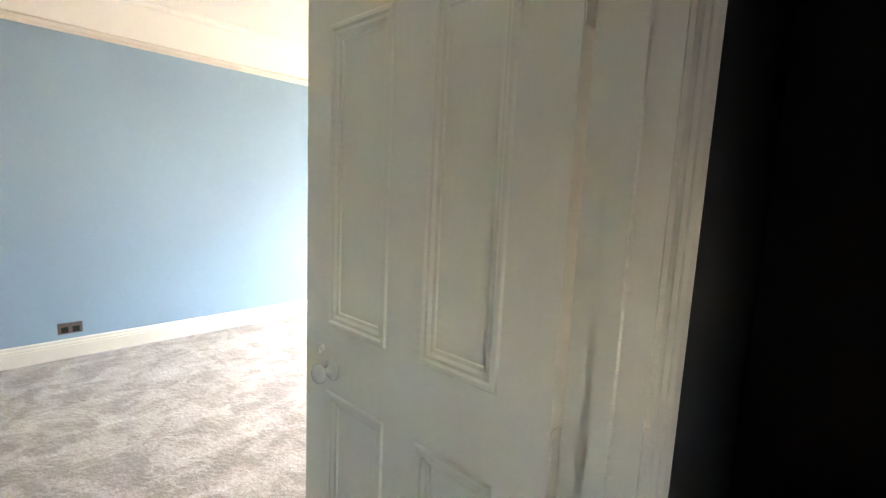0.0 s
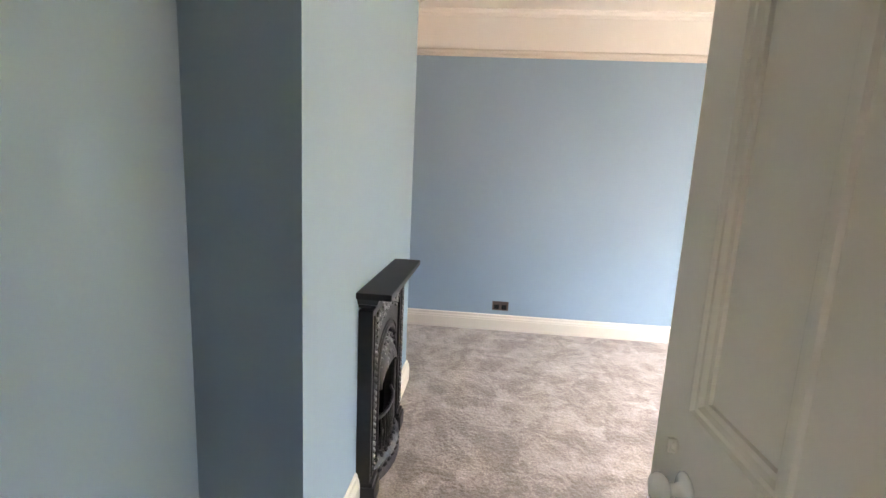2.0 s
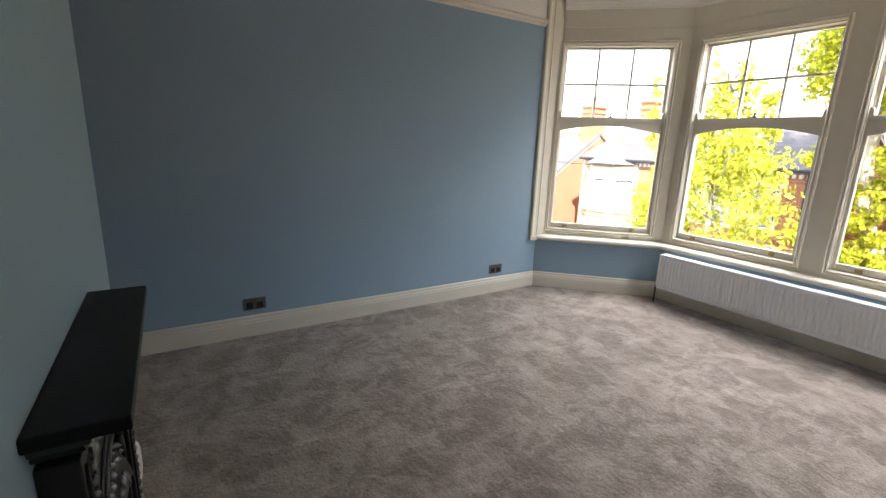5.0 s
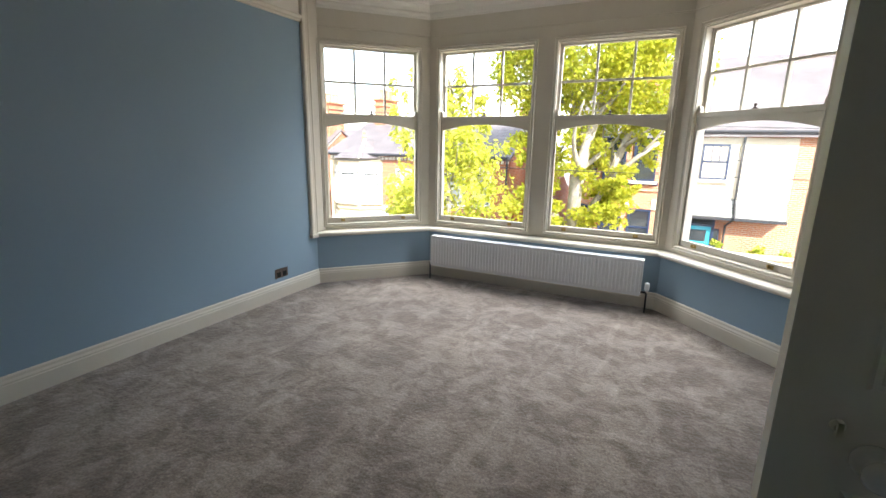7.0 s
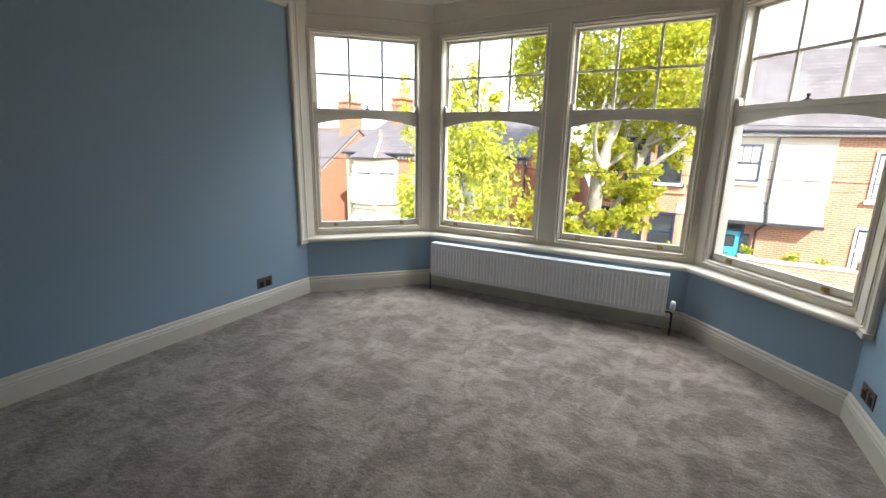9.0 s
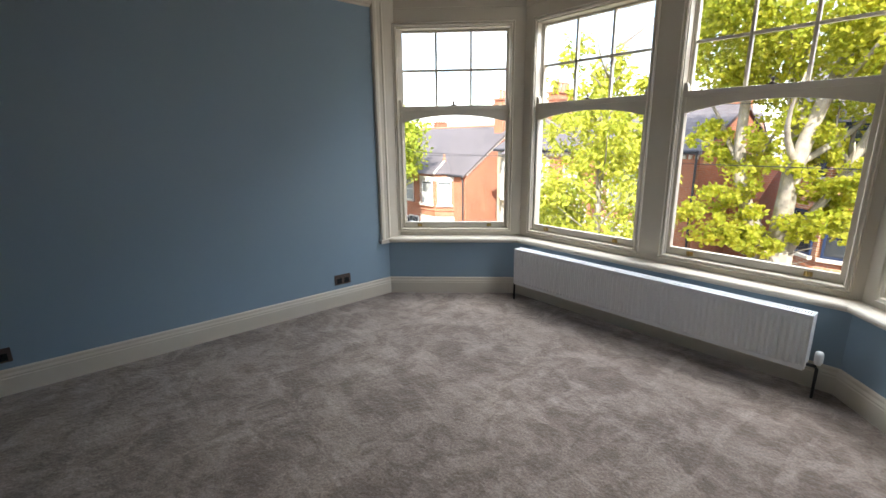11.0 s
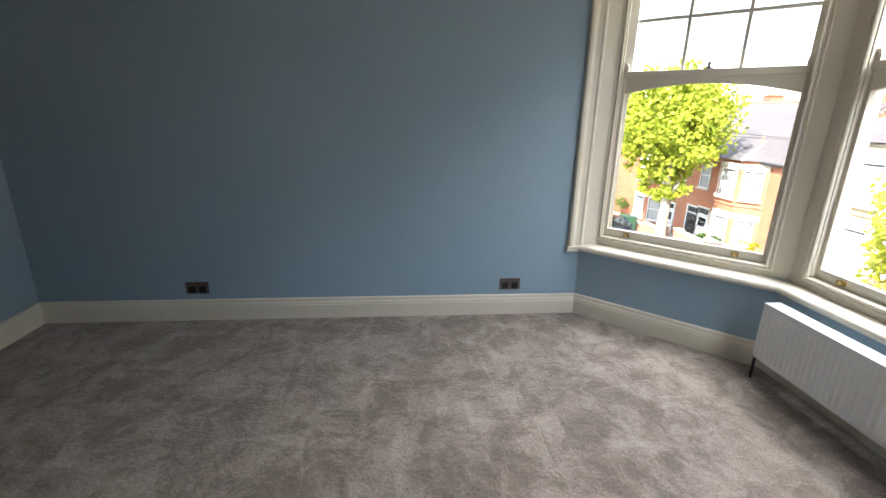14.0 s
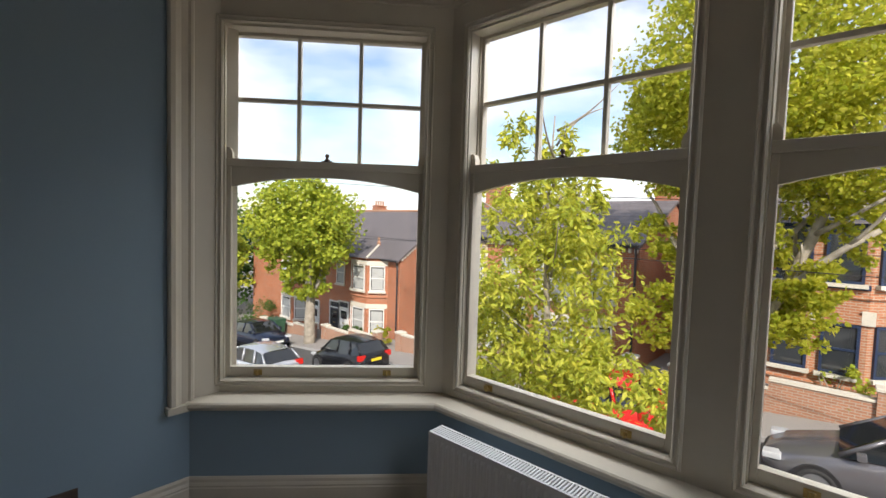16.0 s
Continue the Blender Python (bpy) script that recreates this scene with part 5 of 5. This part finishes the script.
def street_tree_large():
    rng = np.random.default_rng(23)
    x, y = -4.4, 16.0
    g = gz(x) + 0.1
    t = thing("tree", pose(0, 0, 0), "large pollarded street tree with a pale forked trunk and yellow-green leaves", "tree", "street trees")
    bm = bmesh.new()
    limb(bm, (x, y, g - 0.3), (x + 0.05, y, g + 1.9), 0.46, 0.42, rng, 0.02)
    forks = ((-1.15, 0.1, 5.2, 0.22), (0.85, -0.2, 5.0, 0.26), (1.9, 0.3, 4.6, 0.17), (-0.4, 0.6, 5.6, 0.18), (2.6, -0.4, 3.3, 0.12))
    for dx, dy, dz, r in forks:
        p = limb(bm, (x + 0.12 * dx, y, g + 1.75), (x + dx, y + dy, g + 1.8 + dz), r, r * 0.5, rng, 0.08)
        for k in range(4):
            q = p[3 + k % 3]
            v = rng.normal(size=3)
            limb(bm, q, (q.x + v[0] * 0.9, q.y + v[1] * 0.9, q.z + 1.0 + abs(v[2]) * 0.9), r * 0.4, 0.02, rng)
    for k in range(9):
        a = rng.uniform(0, 6.28)
        limb(bm, (x, y, g + 1.2 + 0.1 * k), (x + 1.0 * math.cos(a), y - 0.5 + 0.6 * math.sin(a), g + 1.7 + 0.14 * k), 0.03, 0.008, rng)
    part("trunk", bm, BARK, t, smooth=True)
    cl = [((x + 0.2, y, 5.4), (3.0, 2.6, 2.6), 6200), ((x - 1.6, y, 4.2), (1.5, 1.6, 1.7), 2100), ((x + 2.2, y - 0.3, 3.9), (1.6, 1.7, 1.7), 2200), ((x + 0.3, y + 0.5, 2.7), (2.2, 1.4, 0.9), 1000), ((x + 0.2, y, 7.6), (2.2, 2.1, 1.3), 1700),
          ((x - 1.35, y - 0.5, -0.75), (1.1, 0.8, 0.85), 720), ((x - 0.8, y - 0.4, 0.7), (0.9, 0.5, 1.0), 210), ((x + 0.3, y - 0.5, 1.0), (0.9, 0.5, 1.0), 210), ((x - 0.35, y - 0.75, -1.35), (0.65, 0.5, 0.5), 420), ((x + 1.0, y - 0.4, -0.4), (1.1, 0.7, 0.85), 720), ((x + 1.6, y - 0.3, 0.4), (0.7, 0.6, 0.6), 420), ((x - 1.9, y, 1.2), (0.6, 0.6, 0.7), 330),
          ((x - 1.0, y + 0.7, 0.9), (0.7, 0.6, 0.8), 300), ((x + 0.5, y + 0.8, 1.3), (0.8, 0.6, 0.7), 320), ((x + 2.2, y + 0.3, 1.7), (0.9, 0.8, 0.9), 480)]
    leaves("crown", [(c_, r_, int(n_ * 2.8)) for c_, r_, n_ in cl], LEAF_YELLOW, t, rng, 0.135)


street_tree_round()
street_tree_young()
street_tree_large()


def bush(x, y, r, h, n, mat, label, seed, name="shrub"):
    rng = np.random.default_rng(seed)
    b = thing(name, pose(0, 0, 0), label, "shrub", "garden shrubs")
    bm = bmesh.new()
    z = gz(x)
    for k in range(5):
        a = 1.256 * k
        limb(bm, (x, y, z - 0.1), (x + r * 0.5 * math.cos(a), y + r * 0.5 * math.sin(a), z + h * 0.8), 0.03, 0.01, rng)
    part("stems", bm, BARK, b)
    leaves("foliage", [((x, y, z + h * 0.5), (r, r, h * 0.55), n)], mat, b, rng, 0.14)


bush(-2.3, 18.6, 0.9, 1.3, 900, LEAF_GREEN, "leafy green garden shrub behind a brick wall", 31)
bush(-9.6, 18.3, 1.5, 1.7, 1500, LEAF_GREEN, "leafy green garden shrub behind a brick wall", 32)
bush(-11.8, 18.5, 1.0, 1.3, 800, LEAF_YELLOW, "yellow-green garden shrub behind a brick wall", 33)
bush(-23.9, 18.6, 0.8, 0.9, 500, LEAF_DARK, "dark green garden shrub behind a brick wall", 34)
bush(-20.8, 18.4, 0.8, 0.9, 500, LEAF_YELLOW, "yellow-green garden shrub behind a brick wall", 35)
bush(2.2, 18.7, 0.7, 1.2, 500, LEAF_GREEN, "leafy green garden shrub behind a brick wall", 36)
bush(-35.5, 17.6, 2.2, 2.2, 2000, LEAF_DARK, "clipped dark green hedge at the street corner", 37, "hedge")


def far_tree(x, y, w, top, seed, mat):
    rng = np.random.default_rng(seed)
    t = thing("tree", pose(0, 0, 0), "distant leafy green tree down the street", "tree", "distant trees")
    bm = bmesh.new()
    limb(bm, (x, y, gz(x) - 0.3), (x, y, top - w), 0.3, 0.2, rng, 0.02)
    part("trunk", bm, BARK, t)
    leaves("crown", [((x, y, top - w), (w, w, w * 1.05), 2600), ((x + w * 0.6, y, top - 1.6 * w), (w * 0.8, w, w * 0.8), 1000), ((x - w * 0.6, y, top - 1.7 * w), (w * 0.8, w, w * 0.8), 1000)], mat, t, rng, 0.42)


far_tree(-42, 17.0, 3.2, 3.2, 41, LEAF_GREEN)
far_tree(-50, 23.0, 4.5, 4.0, 42, LEAF_DARK)
far_tree(-47, 12.0, 3.5, 3.4, 43, LEAF_YELLOW)


def far_house(x, y, w, d, ze, zr, mat, turn=0):
    h = thing("house", pose(x, y, 0, 0, 0, turn), "distant brick house with a slate roof", "house", "distant houses")
    part("wall", gable_wall(-w / 2, w / 2, 0, d, -12, ze, zr), mat, h)
    part("roof", gable_roof(-w / 2, w / 2, 0, d, ze, zr), SLATE, h)
    chimney(h, -w / 2 + 1.2, d / 2, zr - 0.5, zr + 1.4)
    chimney(h, w / 2 - 1.2, d / 2, zr - 0.5, zr + 1.4)
    for i in range(3):
        for z in (ze - 2.0, ze - 4.6):
            far_window(h, pose(-w / 2 + (i + 0.5) * w / 3, -0.02, z, 0, 0, 180), 1.0, 1.5, WHITEPAINT)


far_house(-50, 33, 14, 9, -1.2, 2.0, REDBRICK2)
far_house(-34, 42, 16, 9, -0.6, 2.9, REDBRICK)
far_house(-20, 44, 12, 9, -0.2, 3.3, REDBRICK2)
far_house(-64, 16, 12, 9, -1.2, 2.6, YELLOWBRICK, 60)
far_house(14.5, 20, 6.5, 8.5, 2.3, 5.4, REDBRICK)


# ---------------------------------------------------------------- outside: parked cars
TYRE = material("tyre_rubber", (0.02, 0.02, 0.02), 0.85, bump=0.2)
ALLOY = material("alloy_rim", (0.55, 0.56, 0.58), 0.3, 0.9)
CARGLASS = material("car_glass", (0.012, 0.014, 0.016), 0.05, spec=0.9, bump=0.0)
LAMPRED = material("red_tail_lamp", (0.55, 0.02, 0.015), 0.15)
LAMPCLEAR = material("clear_head_lamp", (0.75, 0.77, 0.8), 0.08, 0.4)
PLATEYELLOW = material("yellow_number_plate", (0.75, 0.58, 0.03), 0.5)
PLATEWHITE = material("white_number_plate", (0.75, 0.75, 0.73), 0.5)
TRIMBLACK = material("black_plastic_trim", (0.015, 0.015, 0.016), 0.5)


def car(m, paint, label, length=4.3, width=1.76, height=1.45, estate=0.0):
    """A hatchback; its nose points along local -x."""
    c = thing("car", m, label, "car", "parked cars")
    L, W, H = length, width / 2, height
    # stations: position along the car, half width, bonnet or boot height
    st = [(0.00, 0.60, 0.52), (0.02, 0.74, 0.62), (0.07, 0.88, 0.72), (0.16, 0.96, 0.80), (0.27, 0.99, 0.90), (0.40, 1.0, 0.93), (0.60, 1.0, 0.95), (0.78, 0.99, 0.97), (0.90, 0.96, 0.97), (0.97, 0.88, 0.92), (1.00, 0.76, 0.80)]
    bm = bmesh.new()
    rings = []
    for f, w, z in st:
        x, w = -L / 2 + L * f, W * w
        lo = 0.22 + (0.10 if f < 0.03 or f > 0.97 else 0)
        rings.append([bm.verts.new((x, y, zz)) for y, zz in ((-w * 0.86, lo), (-w * 0.99, lo + 0.12), (-w, 0.55), (-w * 0.95, z - 0.10), (-w * 0.82, z), (0, z + 0.025), (w * 0.82, z), (w * 0.95, z - 0.10), (w, 0.55), (w * 0.99, lo + 0.12), (w * 0.86, lo))])
    for a, b in zip(rings, rings[1:]):
        for i in range(11):
            bm.faces.new((a[i], b[i], b[(i + 1) % 11], a[(i + 1) % 11]))
    bm.faces.new(rings[0])
    bm.faces.new(rings[-1][::-1])
    body = part("body", bm, paint, c, smooth=True)
    # cabin: glass house with a painted roof
    e = 0.04 * estate
    cab = [(0.26, 0.80, 0.92), (0.42, 0.72, H - 0.05), (0.55, 0.70, H), (0.74 + e, 0.68, H - 0.03), (0.88 + e, 0.66, H - 0.14), (0.97, 0.74, 0.95)]
    bm = bmesh.new()
    rings = [[bm.verts.new((-L / 2 + L * f, y, z)) for y, z in ((-W * 0.90, 0.90), (-W * (w + 0.02), zt - 0.05 if zt > 1 else 0.93), (-W * (w - 0.1), zt if zt > 1 else 0.95), (W * (w - 0.1), zt if zt > 1 else 0.95), (W * (w + 0.02), zt - 0.05 if zt > 1 else 0.93), (W * 0.90, 0.90))] for f, w, zt in cab]
    for a, b in zip(rings, rings[1:]):
        for i in range(5):
            bm.faces.new((a[i], b[i], b[i + 1], a[i + 1]))
    bm.faces.new(rings[0])
    bm.faces.new(rings[-1][::-1])
    part("windows", bm, CARGLASS, c, "dark tinted car glass", smooth=False)
    bm = bmesh.new()
    rr = [[bm.verts.new((-L / 2 + L * f, y, z)) for y, z in ((-W * (w + 0.03), zt - 0.06), (-W * (w - 0.09), zt + 0.015), (0, zt + 0.035), (W * (w - 0.09), zt + 0.015), (W * (w + 0.03), zt - 0.06))] for f, w, zt in cab[1:5]]
    for a, b in zip(rr, rr[1:]):
        for i in range(4):
            bm.faces.new((a[i], b[i], b[i + 1], a[i + 1]))
    part("roof", bm, paint, c, smooth=True)
    for sy in (-1, 1):
        for (fa, za, wa), (fb, zb, wb) in (((0.26, 0.92, 0.885), (0.42, H - 0.08, 0.74)), ((0.57, 0.92, 0.90), (0.56, H - 0.05, 0.73)), ((0.80, 0.93, 0.90), (0.76 + e, H - 0.07, 0.71)), ((0.97, 0.94, 0.82), (0.88 + e, H - 0.17, 0.69))):
            bm = bmesh.new()
            tube(bm, [(-L / 2 + L * fa, sy * W * wa, za), (-L / 2 + L * fb, sy * W * wb, zb)], [0.045, 0.040], 6)
            part("pillar", bm, paint, c, smooth=True)
        bm = boxes((-L / 2 + L * 0.31, -L / 2 + L * 0.34, *sorted((sy * W * 0.92, sy * W * 1.10)), 0.94, 1.06))
        part("door_mirror", bm, paint, c, bevel=0.02)
        part("head_lamp", boxes((-L / 2 + 0.06, -L / 2 + 0.36, *sorted((sy * W * 0.56, sy * W * 0.90)), 0.60, 0.72)), LAMPCLEAR, c, "clear head lamp", bevel=0.03)
        part("tail_lamp", boxes((L / 2 - 0.22, L / 2 - 0.02, *sorted((sy * W * 0.58, sy * W * 0.93)), 0.70, 0.92)), LAMPRED, c, "red tail lamp", bevel=0.02)
        for f in (0.185, 0.80):
            x = -L / 2 + L * f
            wm = pose(x, sy * (W - 0.09), 0.31, 90 * sy * -1)
            bm = bmesh.new()
            lathe(bm, [(0.20, -0.06), (0.30, -0.10), (0.315, -0.05), (0.315, 0.07), (0.30, 0.11), (0.22, 0.115), (0.21, 0.08)], wm, 24)
            wh = part("wheel", bm, TYRE, c, "black rubber tyre", smooth=True)
            bm = bmesh.new()
            for k in range(7):
                box(bm, -0.022, 0.022, 0.04, 0.20, 0.088, 0.104, wm @ pose(0, 0, 0, 0, 0, 360 / 7 * k))
            lathe(bm, [(0.05, 0.085), (0.05, 0.110), (0.02, 0.115)], wm, 10)
            lathe(bm, [(0.205, 0.075), (0.222, 0.085), (0.222, 0.112), (0.205, 0.105)], wm, 24)
            part("rim", bm, ALLOY, wh, "alloy rim")
            bm = bmesh.new()
            lathe(bm, [(0.375, 0.060), (0.375, 0.098)], wm, 24)
            part("wheel_arch", bm, TRIMBLACK, c)
    part("grille", boxes((-L / 2 - 0.01, -L / 2 + 0.10, -W * 0.45, W * 0.45, 0.36, 0.56)), TRIMBLACK, c)
    part("number_plate", boxes((-L / 2 - 0.02, -L / 2 + 0.02, -0.26, 0.26, 0.40, 0.51)), PLATEWHITE, c, "white front number plate")
    part("number_plate", boxes((L / 2 - 0.02, L / 2 + 0.015, -0.26, 0.26, 0.62, 0.73)), PLATEYELLOW, c, "yellow rear number plate")
    return c


def car_paint(name, col, metal=0.3, rough=0.22):
    return material(name, col, rough, metal, second=[v * 0.9 for v in col], scale=2, bump=0.0, spec=0.6)


def parked(x, y, paint, label, turn=0, **kw):
    slope = math.degrees(math.atan(0.102))
    car(pose(x, y, gz(x) + 0.01, 0, -slope if turn == 0 else slope, turn), paint, label, **kw)


parked(-1.0, 13.9, car_paint("gunmetal_car_paint", (0.16, 0.155, 0.168), 0.45), "dark silver parked saloon car on the street", length=4.6, height=1.42)
parked(-7.35, 14.2, car_paint("red_car_paint", (0.62, 0.02, 0.02), 0.0), "bright red parked hatchback car on the street", length=3.9, height=1.5)
parked(-18.0, 14.2, car_paint("black_car_paint", (0.012, 0.013, 0.016), 0.2), "black parked hatchback car seen from the rear", length=3.7, height=1.48)
parked(-27.2, 14.6, car_paint("navy_car_paint", (0.012, 0.018, 0.04), 0.3), "dark blue parked estate car facing along the street", turn=180, length=4.6, estate=1.0)
parked(-20.2, 11.2, car_paint("silver_car_paint", (0.55, 0.56, 0.58), 0.6), "silver parked car beside the near kerb", length=4.4)
parked(-33.5, 12.8, car_paint("grey_car_paint", (0.35, 0.36, 0.37), 0.5), "pale grey parked car further down the street", length=4.2)


# ---------------------------------------------------------------- outside: small things
def planter(x, y):
    rng = np.random.default_rng(77)
    z = gz(x)
    p = thing("plant_pot", pose(0, 0, 0), "blue glazed pot with a small leafy plant", "plant pot")
    bm = bmesh.new()
    lathe(bm, [(0.16, 0), (0.24, 0.22), (0.27, 0.40), (0.29, 0.42), (0.27, 0.44), (0.22, 0.40)], pose(x, y, z - 0.02), 16)
    part("pot", bm, material("blue_glaze", (0.02, 0.09, 0.40), 0.2), p, smooth=True)
    leaves("foliage", [((x, y, z + 0.75), (0.35, 0.35, 0.4), 220)], LEAF_GREEN, p, rng, 0.12)


planter(0.55, 19.2)


def wheelie_bin(x, y, mat):
    z = gz(x) + 0.1
    b = thing("wheelie_bin", pose(x, y, z), "dark green plastic wheelie bin on the pavement", "bin", "wheelie bins")
    bm = bmesh.new()
    lo = [bm.verts.new((sx * 0.23, sy * 0.26, 0.06)) for sx, sy in ((-1, -1), (1, -1), (1, 1), (-1, 1))]
    hi = [bm.verts.new((sx * 0.29, sy * 0.35, 0.98)) for sx, sy in ((-1, -1), (1, -1), (1, 1), (-1, 1))]
    bm.faces.new(lo[::-1])
    bm.faces.new(hi)
    for i in range(4):
        bm.faces.new((lo[i], lo[(i + 1) % 4], hi[(i + 1) % 4], hi[i]))
    part("body", bm, mat, b, bevel=0.02)
    part("lid", boxes((-0.31, 0.31, -0.38, 0.36, 0.98, 1.04)), mat, b, bevel=0.02)
    for sx in (-1, 1):
        bm = bmesh.new()
        lathe(bm, [(0.10, -0.02), (0.10, 0.02)], pose(sx * 0.25, 0.26, 0.10, 0, 90), 12)
        part("wheel", bm, TYRE, b)


BINGREEN = material("bin_plastic", (0.03, 0.09, 0.05), 0.5)
wheelie_bin(-29.5, 17.0, BINGREEN)
wheelie_bin(-30.3, 17.1, BINGREEN)

for i, (a, b, sag) in enumerate((((-60, 21, 2.2), (14, 12.5, 0.9), 0.7), ((-60, 15, 1.2), (14, 19.6, 1.6), 0.8), ((-30, 9, 4.0), (9, 19.9, 2.1), 0.5))):
    bm = bmesh.new()
    tube(bm, [Vector(a).lerp(Vector(b), k / 16) - Vector((0, 0, sag * math.sin(math.pi * k / 16))) for k in range(17)], [0.011] * 17, 5)
    tagged(part("overhead_cable", bm, IRONPIPE), "thin dark overhead telephone cable", "cable", "overhead cables")

# ---------------------------------------------------------------- the house around and under the room
bm = bmesh.new()
prism(bm, [(-5.03, -0.87), (1.2, -0.87), (1.2, 3.45), (-0.58, 3.45), (-1.44, 4.45), (-3.80, 4.45), (-4.80, 3.45), (-5.03, 3.45)], -7, -0.285)
structure("wall_outer", bm, REDBRICK, "red brick ground floor under the bay room", "wall")
# unseen roof, added to block the sun above the ceiling
bm = bmesh.new()
ring = [bm.verts.new(p) for p in ((-5.3, -1.1, 3.302), (1.45, -1.1, 3.302), (1.45, 3.3, 3.302), (-0.3, 3.7, 3.302), (-1.3, 4.8, 3.302), (-3.95, 4.8, 3.302), (-5.3, 3.7, 3.302))]
bm.faces.new(ring[::-1])
ap = bm.verts.new((-2.4, 1.2, 5.6))
for i in range(7):
    bm.faces.new((ring[i], ring[(i + 1) % 7], ap))
structure("roof", bm, SLATE, "unseen grey slate roof added over the room to keep sun out", "roof")
